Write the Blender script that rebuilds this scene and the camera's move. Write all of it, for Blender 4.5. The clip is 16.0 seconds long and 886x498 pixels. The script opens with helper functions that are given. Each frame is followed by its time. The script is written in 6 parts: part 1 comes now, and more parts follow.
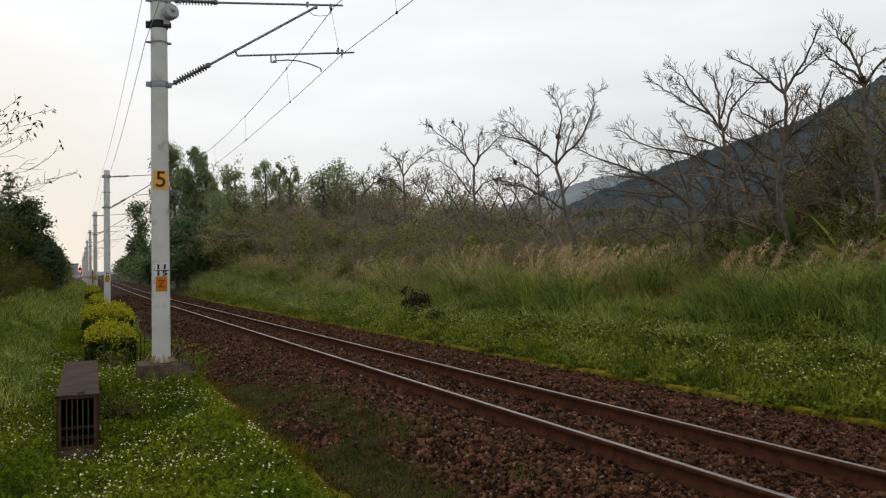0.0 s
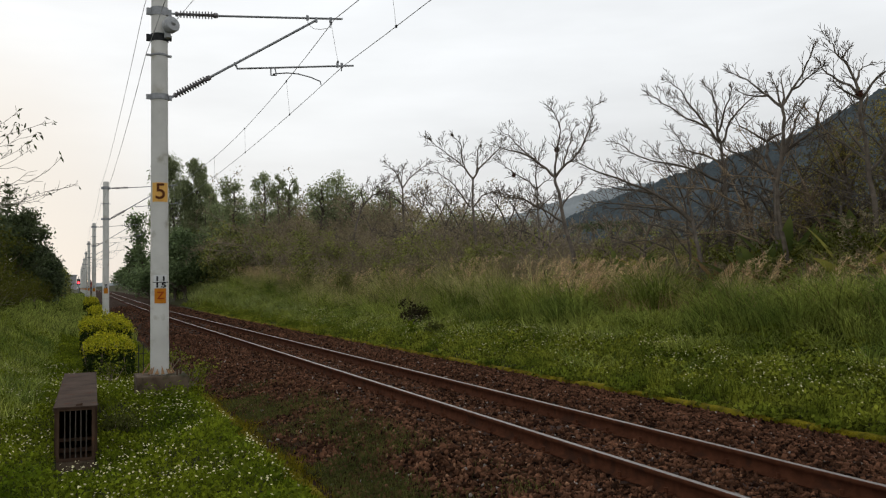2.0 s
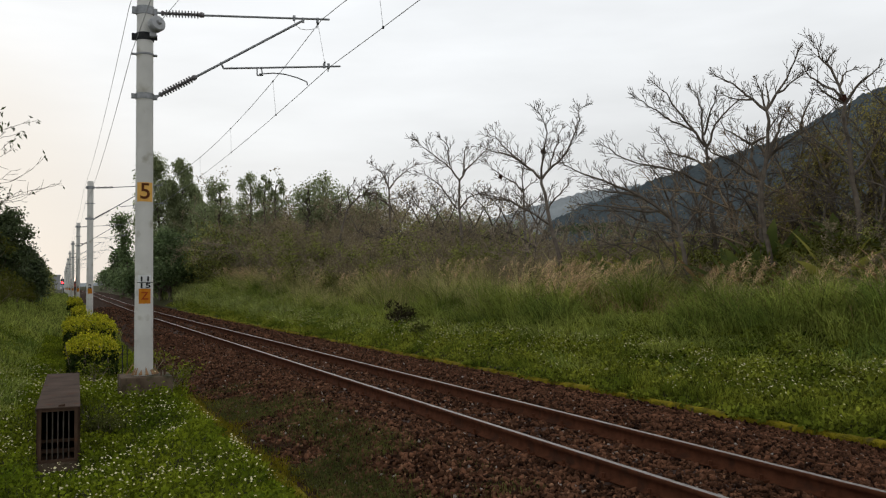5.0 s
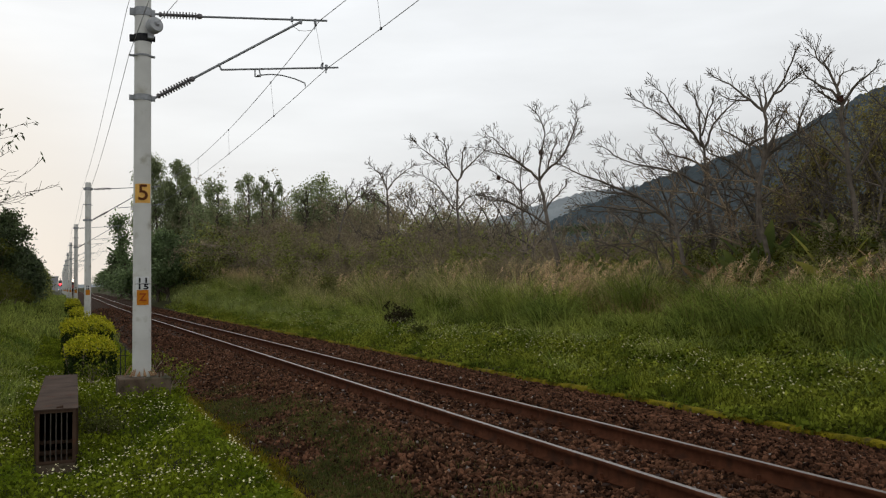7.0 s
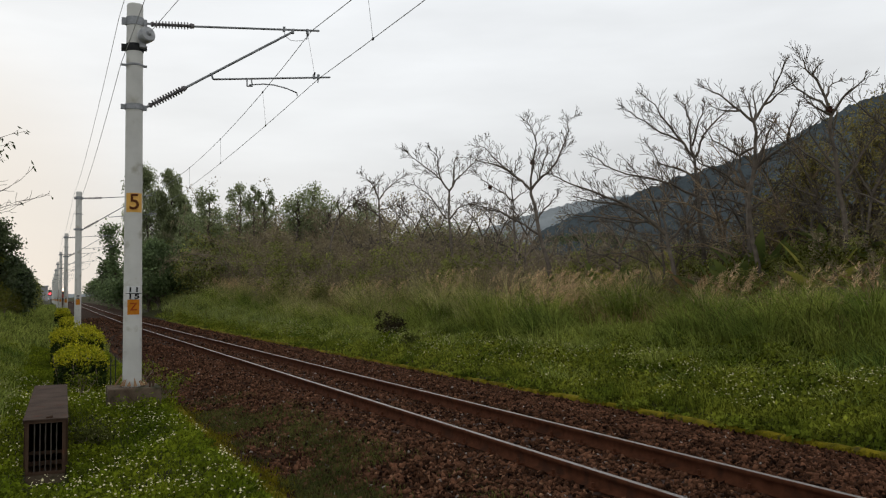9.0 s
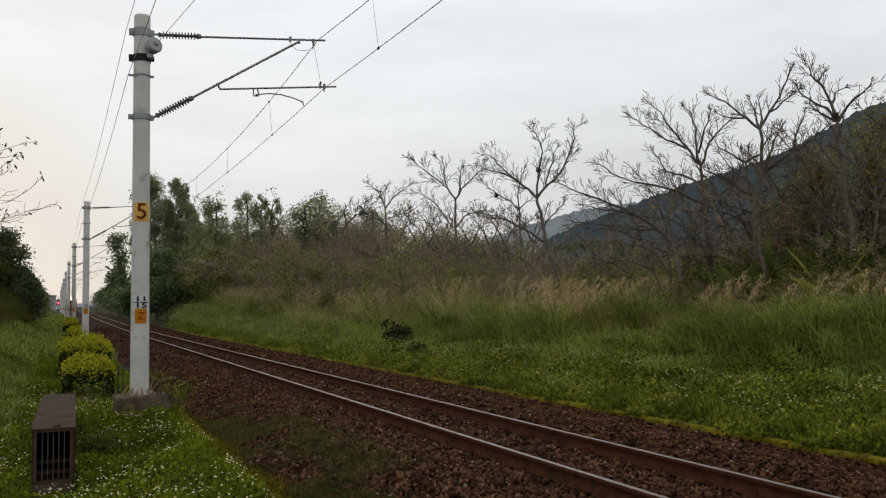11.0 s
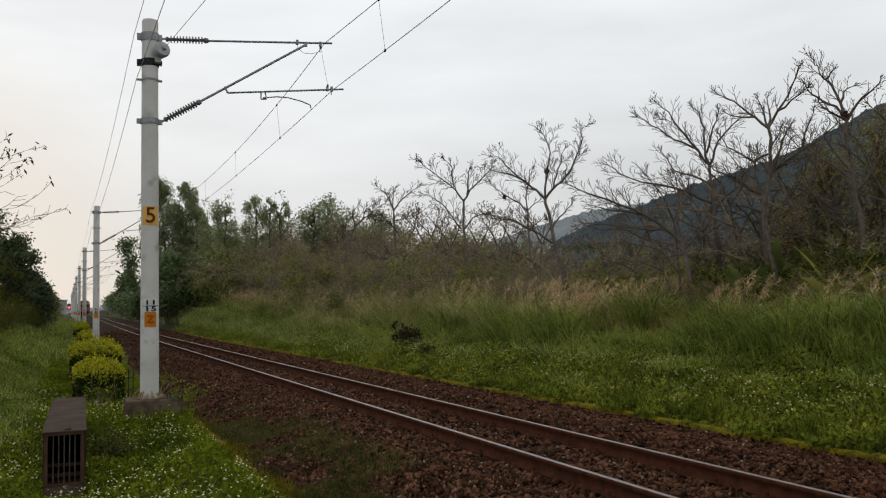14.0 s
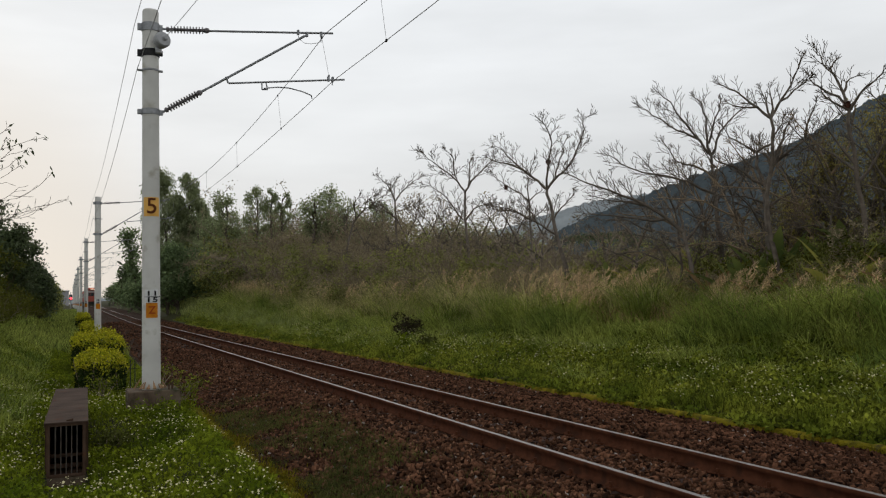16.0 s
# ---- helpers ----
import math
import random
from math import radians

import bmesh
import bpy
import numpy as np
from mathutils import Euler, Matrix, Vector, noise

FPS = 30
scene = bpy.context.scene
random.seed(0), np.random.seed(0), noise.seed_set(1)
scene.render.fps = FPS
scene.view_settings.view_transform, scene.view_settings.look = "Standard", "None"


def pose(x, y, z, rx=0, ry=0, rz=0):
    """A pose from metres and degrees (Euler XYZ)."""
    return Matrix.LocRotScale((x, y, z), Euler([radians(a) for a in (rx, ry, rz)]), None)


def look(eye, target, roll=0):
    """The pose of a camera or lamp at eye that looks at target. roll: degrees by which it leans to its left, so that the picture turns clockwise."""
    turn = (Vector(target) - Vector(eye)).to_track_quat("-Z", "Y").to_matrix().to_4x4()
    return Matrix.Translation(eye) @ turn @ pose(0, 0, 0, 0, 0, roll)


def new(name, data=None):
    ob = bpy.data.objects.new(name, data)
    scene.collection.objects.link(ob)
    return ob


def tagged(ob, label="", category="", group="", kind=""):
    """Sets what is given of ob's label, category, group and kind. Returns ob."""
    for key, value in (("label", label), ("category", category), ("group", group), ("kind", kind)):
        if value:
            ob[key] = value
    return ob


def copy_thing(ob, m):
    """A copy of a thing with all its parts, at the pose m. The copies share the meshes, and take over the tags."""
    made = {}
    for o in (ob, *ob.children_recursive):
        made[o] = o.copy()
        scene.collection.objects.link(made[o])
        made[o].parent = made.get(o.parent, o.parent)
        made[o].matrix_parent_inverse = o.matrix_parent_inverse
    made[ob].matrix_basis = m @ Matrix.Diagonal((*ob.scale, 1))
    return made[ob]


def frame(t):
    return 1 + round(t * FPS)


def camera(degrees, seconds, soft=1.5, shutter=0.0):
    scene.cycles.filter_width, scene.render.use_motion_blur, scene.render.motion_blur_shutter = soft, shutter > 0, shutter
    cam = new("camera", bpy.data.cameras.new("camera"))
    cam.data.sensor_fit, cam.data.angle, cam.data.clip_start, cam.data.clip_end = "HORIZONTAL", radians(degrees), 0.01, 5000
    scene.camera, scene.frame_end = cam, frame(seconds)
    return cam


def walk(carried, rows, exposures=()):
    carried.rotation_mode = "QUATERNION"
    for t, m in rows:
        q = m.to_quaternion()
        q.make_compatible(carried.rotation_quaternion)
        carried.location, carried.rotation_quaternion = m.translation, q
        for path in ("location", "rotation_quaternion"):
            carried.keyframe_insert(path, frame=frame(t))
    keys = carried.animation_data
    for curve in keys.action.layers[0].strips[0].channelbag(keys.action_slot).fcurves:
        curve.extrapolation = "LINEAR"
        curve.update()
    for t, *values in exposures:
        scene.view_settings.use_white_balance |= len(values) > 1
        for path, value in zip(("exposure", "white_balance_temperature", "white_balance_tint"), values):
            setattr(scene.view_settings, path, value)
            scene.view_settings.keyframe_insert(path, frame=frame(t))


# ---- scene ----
# ---- camera ----
cam = camera(54.84, 16.0, soft=1.2)
PATH = [
    (0, pose(0.004, 0.089, 1.502, 91.475, 0.913, -23.183)),
    (0.5, pose(0.003, 0.082, 1.504, 91.641, 0.933, -23.179)),
    (1, pose(0.002, 0.078, 1.507, 91.770, 0.814, -23.216)),
    (1.5, pose(0.004, 0.076, 1.507, 92.009, 0.700, -23.311)),
    (2, pose(-0.005, 0.062, 1.508, 92.283, 0.791, -23.266)),
    (2.5, pose(-0.002, 0.061, 1.503, 92.385, 0.859, -23.267)),
    (3, pose(-0.009, 0.064, 1.509, 92.232, 0.872, -23.244)),
    (3.5, pose(-0.004, 0.053, 1.504, 92.170, 0.811, -23.364)),
    (4, pose(-0.000, 0.059, 1.507, 92.272, 0.713, -23.710)),
    (6.5, pose(0.002, 0.052, 1.505, 92.375, 0.570, -24.346)),
    (7, pose(-0.001, 0.049, 1.507, 92.425, 0.664, -24.302)),
    (7.5, pose(0.004, 0.041, 1.507, 92.635, 0.712, -24.404)),
    (8, pose(0.002, 0.041, 1.504, 92.798, 0.635, -24.739)),
    (8.5, pose(0.002, 0.034, 1.506, 92.875, 0.633, -24.764)),
    (9, pose(-0.006, 0.033, 1.506, 93.060, 0.658, -24.856)),
    (11.5, pose(-0.004, 0.004, 1.503, 93.753, 1.032, -24.144)),
    (12, pose(-0.004, 0.001, 1.500, 93.870, 1.280, -23.882)),
    (12.5, pose(-0.000, -0.000, 1.503, 93.875, 1.342, -23.763)),
    (13, pose(0.003, -0.001, 1.507, 93.756, 1.288, -23.768)),
    (13.5, pose(0.006, 0.008, 1.505, 93.808, 1.126, -23.829)),
    (14, pose(0.006, 0.003, 1.497, 93.759, 1.209, -23.777)),
    (14.5, pose(0.010, 0.003, 1.500, 93.623, 1.267, -23.697)),
    (15, pose(0.013, 0.014, 1.498, 93.365, 1.243, -23.614)),
    (15.5, pose(0.011, 0.013, 1.504, 93.310, 1.316, -23.630)),
    (16, pose(0.011, 0.021, 1.499, 93.141, 1.219, -23.686)),
]
walk(cam, PATH, [(0, 0.14), (7, 0.10), (12, 0.0), (16, 0.0)])

# ---- world and light: an overcast evening sky, paler and warmer low over the line ----
world = bpy.data.worlds.new("overcast_sky")
scene.world = world
world.use_nodes = True
wn, wl = world.node_tree.nodes, world.node_tree.links
wn.clear()


def wnode(kind, **inputs):
    n = wn.new(kind)
    for k, v in inputs.items():
        n.inputs[k].default_value = v
    return n


w_out = wn.new("ShaderNodeOutputWorld")
w_bg = wnode("ShaderNodeBackground", Strength=1.0)
w_co = wn.new("ShaderNodeTexCoord")
w_sep = wn.new("ShaderNodeSeparateXYZ")
wl.new(w_co.outputs["Generated"], w_sep.inputs[0])
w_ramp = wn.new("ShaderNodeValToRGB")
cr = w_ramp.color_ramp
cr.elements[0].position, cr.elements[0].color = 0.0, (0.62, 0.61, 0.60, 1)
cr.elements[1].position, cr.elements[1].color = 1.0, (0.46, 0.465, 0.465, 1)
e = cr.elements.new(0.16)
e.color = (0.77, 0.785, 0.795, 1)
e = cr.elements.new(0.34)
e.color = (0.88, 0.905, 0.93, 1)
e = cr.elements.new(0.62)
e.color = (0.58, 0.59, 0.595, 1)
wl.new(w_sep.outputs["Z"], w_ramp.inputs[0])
# streaks of cloud
w_map = wn.new("ShaderNodeMapping")
w_map.inputs["Scale"].default_value = (1.3, 1.3, 6.0)
wl.new(w_co.outputs["Generated"], w_map.inputs[0])
w_noise = wnode("ShaderNodeTexNoise", Scale=1.7, Detail=5.0, Roughness=0.5)
wl.new(w_map.outputs[0], w_noise.inputs["Vector"])
w_cl = wn.new("ShaderNodeMapRange")
for k, v in (("From Min", 0.3), ("From Max", 0.7), ("To Min", 0.87), ("To Max", 1.1)):
    w_cl.inputs[k].default_value = v
wl.new(w_noise.outputs["Fac"], w_cl.inputs["Value"])
w_mul = wn.new("ShaderNodeVectorMath")
w_mul.operation = "SCALE"
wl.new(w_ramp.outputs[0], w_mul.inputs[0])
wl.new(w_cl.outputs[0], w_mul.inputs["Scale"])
# warm light where the sun stands behind the cloud
w_dot = wn.new("ShaderNodeVectorMath")
w_dot.operation = "DOT_PRODUCT"
w_dot.inputs[1].default_value = Vector((-0.12, 0.99, 0.05)).normalized()
wl.new(w_co.outputs["Generated"], w_dot.inputs[0])
w_gl = wn.new("ShaderNodeMapRange")
w_gl.interpolation_type = "SMOOTHSTEP"
for k, v in (("From Min", 0.968), ("From Max", 1.0), ("To Min", 0.0), ("To Max", 1.0)):
    w_gl.inputs[k].default_value = v
wl.new(w_dot.outputs["Value"], w_gl.inputs["Value"])
w_warm = wn.new("ShaderNodeMix")
w_warm.data_type, w_warm.blend_type = "RGBA", "MIX"
w_warm.inputs["B"].default_value = (0.735, 0.70, 0.655, 1)
wl.new(w_gl.outputs[0], w_warm.inputs["Factor"])
wl.new(w_mul.outputs[0], w_warm.inputs["A"])
# a little of the clear sky's own blue
w_sky = wn.new("ShaderNodeTexSky")
w_sky.sky_type, w_sky.sun_disc = "NISHITA", False
w_sky.sun_elevation, w_sky.sun_rotation = radians(14), radians(-6)
w_add = wn.new("ShaderNodeMix")
w_add.data_type, w_add.blend_type = "RGBA", "ADD"
w_add.inputs["Factor"].default_value = 0.0025
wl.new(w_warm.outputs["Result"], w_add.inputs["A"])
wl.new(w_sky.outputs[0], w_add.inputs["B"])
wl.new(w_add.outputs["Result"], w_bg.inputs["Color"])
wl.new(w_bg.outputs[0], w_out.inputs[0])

sun = new("sun", bpy.data.lights.new("sun", "SUN"))
sun.data.energy, sun.data.angle, sun.data.color = 0.3, radians(25), (1.0, 0.94, 0.86)
sun.matrix_world = look((-6, 60, 40), (0, 0, 0))

# ---- materials ----
MAT = {}


def material(name, c1, c2=None, rough=0.85, scale=8.0, metal=0.0, bump=0.0, bump_scale=40.0, spots=None, island=0.0, trans=0.0, spec=0.08, rand=0.0):
    """Two colours mixed by noise, a third as stains, variation from piece to piece, relief; trans: light through leaves."""
    m = bpy.data.materials.new(name)
    m.use_nodes = True
    n, l = m.node_tree.nodes, m.node_tree.links
    b = n["Principled BSDF"]
    out = n["Material Output"]
    co = n.new("ShaderNodeTexCoord")
    no = n.new("ShaderNodeTexNoise")
    no.inputs["Scale"].default_value, no.inputs["Detail"].default_value = scale, 6.0
    l.new(co.outputs["Object"], no.inputs["Vector"])
    rp = n.new("ShaderNodeValToRGB")
    rp.color_ramp.elements[0].position, rp.color_ramp.elements[1].position = 0.32, 0.68
    rp.color_ramp.elements[0].color = (*c1, 1)
    rp.color_ramp.elements[1].color = (*(c2 or c1), 1)
    l.new(no.outputs["Fac"], rp.inputs[0])
    col = rp.outputs[0]
    if spots:
        n2 = n.new("ShaderNodeTexNoise")
        n2.inputs["Scale"].default_value, n2.inputs["Detail"].default_value = spots[1], 8.0
        l.new(co.outputs["Object"], n2.inputs["Vector"])
        mr = n.new("ShaderNodeMapRange")
        mr.inputs["From Min"].default_value, mr.inputs["From Max"].default_value = spots[2], spots[2] + 0.12
        l.new(n2.outputs["Fac"], mr.inputs["Value"])
        mx = n.new("ShaderNodeMix")
        mx.data_type = "RGBA"
        mx.inputs["B"].default_value = (*spots[0], 1)
        l.new(mr.outputs[0], mx.inputs["Factor"])
        l.new(col, mx.inputs["A"])
        col = mx.outputs["Result"]
    if island or rand:
        if island:
            g = n.new("ShaderNodeNewGeometry")
            src = g.outputs["Random Per Island"]
        else:
            g = n.new("ShaderNodeObjectInfo")
            src = g.outputs["Random"]
        k = island or rand
        mr = n.new("ShaderNodeMapRange")
        mr.inputs["To Min"].default_value, mr.inputs["To Max"].default_value = 1 - k, 1 + k
        l.new(src, mr.inputs["Value"])
        sc = n.new("ShaderNodeVectorMath")
        sc.operation = "SCALE"
        l.new(col, sc.inputs[0])
        l.new(mr.outputs[0], sc.inputs["Scale"])
        col = sc.outputs[0]
    l.new(col, b.inputs["Base Color"])
    b.inputs["Roughness"].default_value, b.inputs["Metallic"].default_value = rough, metal
    b.inputs["Specular IOR Level"].default_value = spec
    if bump:
        nb = n.new("ShaderNodeTexNoise")
        nb.inputs["Scale"].default_value, nb.inputs["Detail"].default_value = bump_scale, 5.0
        l.new(co.outputs["Object"], nb.inputs["Vector"])
        bp = n.new("ShaderNodeBump")
        bp.inputs["Strength"].default_value, bp.inputs["Distance"].default_value = bump, 0.02
        l.new(nb.outputs["Fac"], bp.inputs["Height"])
        l.new(bp.outputs[0], b.inputs["Normal"])
    if trans:
        t = n.new("ShaderNodeBsdfTranslucent")
        l.new(col, t.inputs["Color"])
        mix = n.new("ShaderNodeMixShader")
        mix.inputs[0].default_value = trans
        l.new(b.outputs[0], mix.inputs[1])
        l.new(t.outputs[0], mix.inputs[2])
        l.new(mix.outputs[0], out.inputs[0])
    MAT[name] = m
    return m


def glowing(name, color, strength):
    m = bpy.data.materials.new(name)
    m.use_nodes = True
    b = m.node_tree.nodes["Principled BSDF"]
    b.inputs["Base Color"].default_value = (*color, 1)
    b.inputs["Emission Color"].default_value = (*color, 1)
    b.inputs["Emission Strength"].default_value = strength
    MAT[name] = m


# soil colour darkened to stand for the shade between grass clumps
material("soil", (0.026, 0.028, 0.008), (0.05, 0.052, 0.014), scale=3.0, bump=0.6, bump_scale=25, spots=((0.07, 0.05, 0.025), 1.3, 0.58))
material("ballast_bed", (0.02, 0.0095, 0.005), (0.045, 0.021, 0.011), scale=14.0, bump=0.9, bump_scale=45, spots=((0.03, 0.03, 0.009), 1.1, 0.6), spec=0.03)
material("stone", (0.029, 0.013, 0.007), (0.130, 0.061, 0.035), scale=5.0, island=0.9, bump=0.3, bump_scale=60, spec=0.03)
material("tan_stone", (0.115, 0.053, 0.028), (0.245, 0.135, 0.08), scale=9.0, island=0.55, spec=0.03)
material("pale_stone", (0.2, 0.165, 0.145), (0.34, 0.3, 0.27), scale=9.0, island=0.35)
material("rail_rust", (0.055, 0.02, 0.0105), (0.092, 0.035, 0.018), rough=0.9, scale=12.0, bump=0.25, bump_scale=90, spots=((0.045, 0.02, 0.012), 5.0, 0.55), spec=0.04)
material("rail_top", (0.22, 0.195, 0.185), (0.33, 0.295, 0.28), rough=0.42, metal=0.7, scale=20.0, spec=0.5, spots=((0.2, 0.14, 0.11), 4.0, 0.58))
material("sleeper_concrete", (0.035, 0.02, 0.016), (0.07, 0.045, 0.036), scale=7.0, bump=0.4, bump_scale=60, rand=0.2)
material("pole_concrete", (0.53, 0.525, 0.495), (0.65, 0.645, 0.61), rough=0.8, scale=2.2, bump=0.12, bump_scale=120, spots=((0.42, 0.405, 0.345), 3.4, 0.56))
material("plinth_concrete", (0.08, 0.055, 0.038), (0.155, 0.12, 0.085), rough=0.9, scale=6.0, bump=0.5, bump_scale=50, spots=((0.035, 0.036, 0.016), 4.0, 0.52), spec=0.1)
material("galvanized", (0.22, 0.23, 0.24), (0.32, 0.33, 0.34), rough=0.5, metal=0.5, scale=18.0, spots=((0.16, 0.13, 0.11), 8.0, 0.62))
material("dark_band", (0.02, 0.022, 0.025), (0.045, 0.045, 0.045), rough=0.6, scale=15.0)
material("insulator", (0.11, 0.10, 0.105), (0.18, 0.165, 0.17), rough=0.4, scale=12.0, spec=0.5)
material("grey_insulator", (0.30, 0.31, 0.32), (0.40, 0.41, 0.42), rough=0.45, scale=12.0, spec=0.5)
material("wire_metal", (0.34, 0.34, 0.345), (0.44, 0.44, 0.44), rough=0.6, metal=0.3, scale=3.0)
material("yellow_plate", (0.72, 0.40, 0.09), (0.80, 0.47, 0.13), rough=0.6, scale=14.0, spots=((0.6, 0.36, 0.12), 9.0, 0.66))
material("orange_plate", (0.47, 0.165, 0.012), (0.56, 0.21, 0.02), rough=0.7, scale=14.0)
material("white_plate", (0.62, 0.63, 0.62), (0.70, 0.71, 0.70), rough=0.6, scale=14.0)
material("brown_paint", (0.10, 0.03, 0.012), (0.13, 0.045, 0.018), rough=0.7, scale=20.0)
material("black_paint", (0.012, 0.013, 0.014), (0.025, 0.025, 0.025), rough=0.7, scale=20.0)
material("red_paint", (0.28, 0.05, 0.01), (0.34, 0.07, 0.015), rough=0.7, scale=20.0)
material("rusty_steel", (0.05, 0.03, 0.02), (0.088, 0.054, 0.036), rough=0.8, scale=5.0, bump=0.3, bump_scale=70, spots=((0.11, 0.045, 0.022), 6.0, 0.60), spec=0.08)
material("bar_steel", (0.05, 0.044, 0.038), (0.10, 0.085, 0.07), rough=0.75, scale=14.0, spots=((0.09, 0.045, 0.025), 9.0, 0.58), spec=0.1)
material("lid_steel", (0.05, 0.034, 0.026), (0.092, 0.064, 0.05), rough=0.9, scale=3.0, bump=0.15, bump_scale=60, spots=((0.09, 0.036, 0.02), 4.0, 0.6), spec=0.06)
material("moss", (0.10, 0.09, 0.007), (0.27, 0.215, 0.012), rough=0.95, scale=6.0, bump=1.0, bump_scale=70, spots=((0.055, 0.048, 0.016), 7.0, 0.56))
material("meadow_leaf", (0.075, 0.115, 0.006), (0.225, 0.265, 0.018), scale=1.2, island=0.6, trans=0.35, rough=0.8, spec=0.08)
material("verge_leaf", (0.07, 0.105, 0.010), (0.265, 0.285, 0.034), scale=1.0, island=0.75, trans=0.35, rough=0.8)
material("tall_grass", (0.11, 0.165, 0.03), (0.37, 0.405, 0.09), scale=0.7, island=0.75, trans=0.5, rough=0.75, spots=((0.38, 0.35, 0.13), 0.9, 0.68))
# tall_grass again, lighter and bluer: distance haze put into the colour
material("hazed_grass", (0.16, 0.205, 0.06), (0.40, 0.43, 0.15), scale=0.4, island=0.5, trans=0.5, rough=0.75)
material("withered", (0.022, 0.018, 0.010), (0.05, 0.04, 0.02), scale=3.0, island=0.4)
material("pale_grass", (0.32, 0.31, 0.12), (0.54, 0.48, 0.23), scale=0.7, island=0.6, trans=0.5, rough=0.75, spots=((0.24, 0.27, 0.085), 0.8, 0.58))
material("dark_weed", (0.06, 0.07, 0.018), (0.125, 0.135, 0.034), scale=2.0, island=0.45, trans=0.3)
material("plume", (0.56, 0.395, 0.23), (0.78, 0.58, 0.37), scale=1.0, island=0.5, trans=0.5)
material("dry_leaf", (0.27, 0.155, 0.08), (0.42, 0.27, 0.15), scale=1.5, island=0.4, trans=0.25)
material("petal", (0.60, 0.55, 0.28), (0.82, 0.77, 0.50), island=0.25, trans=0.2)
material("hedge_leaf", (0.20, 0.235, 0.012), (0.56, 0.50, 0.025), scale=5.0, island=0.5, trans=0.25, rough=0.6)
# near-black green: the shade inside the hedges put into the leaf colour
material("hedge_shade", (0.014, 0.026, 0.006), (0.045, 0.065, 0.012), scale=5.0, island=0.4)
material("dark_foliage", (0.055, 0.08, 0.034), (0.125, 0.155, 0.07), scale=0.5, island=0.6, trans=0.4, rough=0.55, spec=0.25)
material("mid_foliage", (0.16, 0.18, 0.05), (0.35, 0.355, 0.11), scale=0.4, island=0.6, trans=0.5)
material("brown_foliage", (0.225, 0.19, 0.118), (0.39, 0.325, 0.208), scale=0.4, island=0.35, trans=0.45)
material("wood_foliage", (0.19, 0.23, 0.115), (0.36, 0.40, 0.21), scale=0.3, island=0.35, trans=0.5)
material("bush_foliage", (0.09, 0.135, 0.055), (0.20, 0.265, 0.115), scale=0.5, island=0.45, trans=0.4, rough=0.55, spec=0.2)
material("vine_foliage", (0.21, 0.175, 0.06), (0.36, 0.31, 0.10), scale=0.8, island=0.5, trans=0.4)
material("bank_foliage", (0.06, 0.07, 0.011), (0.14, 0.14, 0.024), scale=0.7, island=0.5, trans=0.35)
material("palm_leaf", (0.09, 0.13, 0.035), (0.22, 0.26, 0.075), scale=0.8, island=0.4, trans=0.3, rough=0.5, spec=0.25)
material("yellow_leaf", (0.23, 0.235, 0.045), (0.40, 0.36, 0.09), scale=0.8, island=0.4, trans=0.4)
material("bark", (0.085, 0.07, 0.056), (0.17, 0.142, 0.115), scale=7.0, bump=0.5, bump_scale=40)
material("pale_bark", (0.11, 0.093, 0.077), (0.21, 0.178, 0.15), scale=6.0, bump=0.5, bump_scale=40)
material("vine_twig", (0.17, 0.125, 0.08), (0.30, 0.225, 0.15), scale=2.0, island=0.4)
material("twig", (0.18, 0.145, 0.11), (0.32, 0.26, 0.20), scale=2.0, island=0.4)
material("nest_straw", (0.08, 0.035, 0.024), (0.15, 0.07, 0.05), scale=9.0, island=0.4)
# blue-grey tint and paler patches: haze and mist painted into the forest colour
material("hazed_hill", (0.056, 0.070, 0.078), (0.080, 0.098, 0.107), scale=0.12, spots=((0.105, 0.12, 0.13), 0.010, 0.60), spec=0.0)
# forest colour paled so that the distant ridges look veiled in mist
material("hazed_far_hills", (0.24, 0.27, 0.285), (0.30, 0.33, 0.345), scale=0.03, spec=0.0)
material("far_concrete", (0.30, 0.30, 0.31), (0.38, 0.38, 0.39), scale=0.3, spots=((0.26, 0.26, 0.27), 0.2, 0.6))
material("train_red", (0.30, 0.07, 0.05), (0.36, 0.09, 0.065), rough=0.6, scale=1.0)
material("train_white", (0.40, 0.34, 0.32), (0.46, 0.40, 0.38), rough=0.6, scale=1.0)
material("train_roof", (0.24, 0.25, 0.26), (0.3, 0.31, 0.32), rough=0.6, scale=1.0)
material("train_glass", (0.015, 0.018, 0.02), (0.02, 0.022, 0.025), rough=0.1, scale=1.0, spec=0.6)
material("underframe", (0.02, 0.02, 0.02), (0.04, 0.035, 0.03), rough=0.8, scale=2.0)
glowing("headlight_glow", (1.0, 0.70, 0.46), 2.2)
glowing("signal_glow", (1.0, 0.04, 0.05), 5.0)

# ---- tools ----
RNG = np.random.default_rng(5)


def smooth(a, b, x):
    t = np.clip((np.asarray(x, float) - a) / (b - a), 0, 1)
    return t * t * (3 - 2 * t)


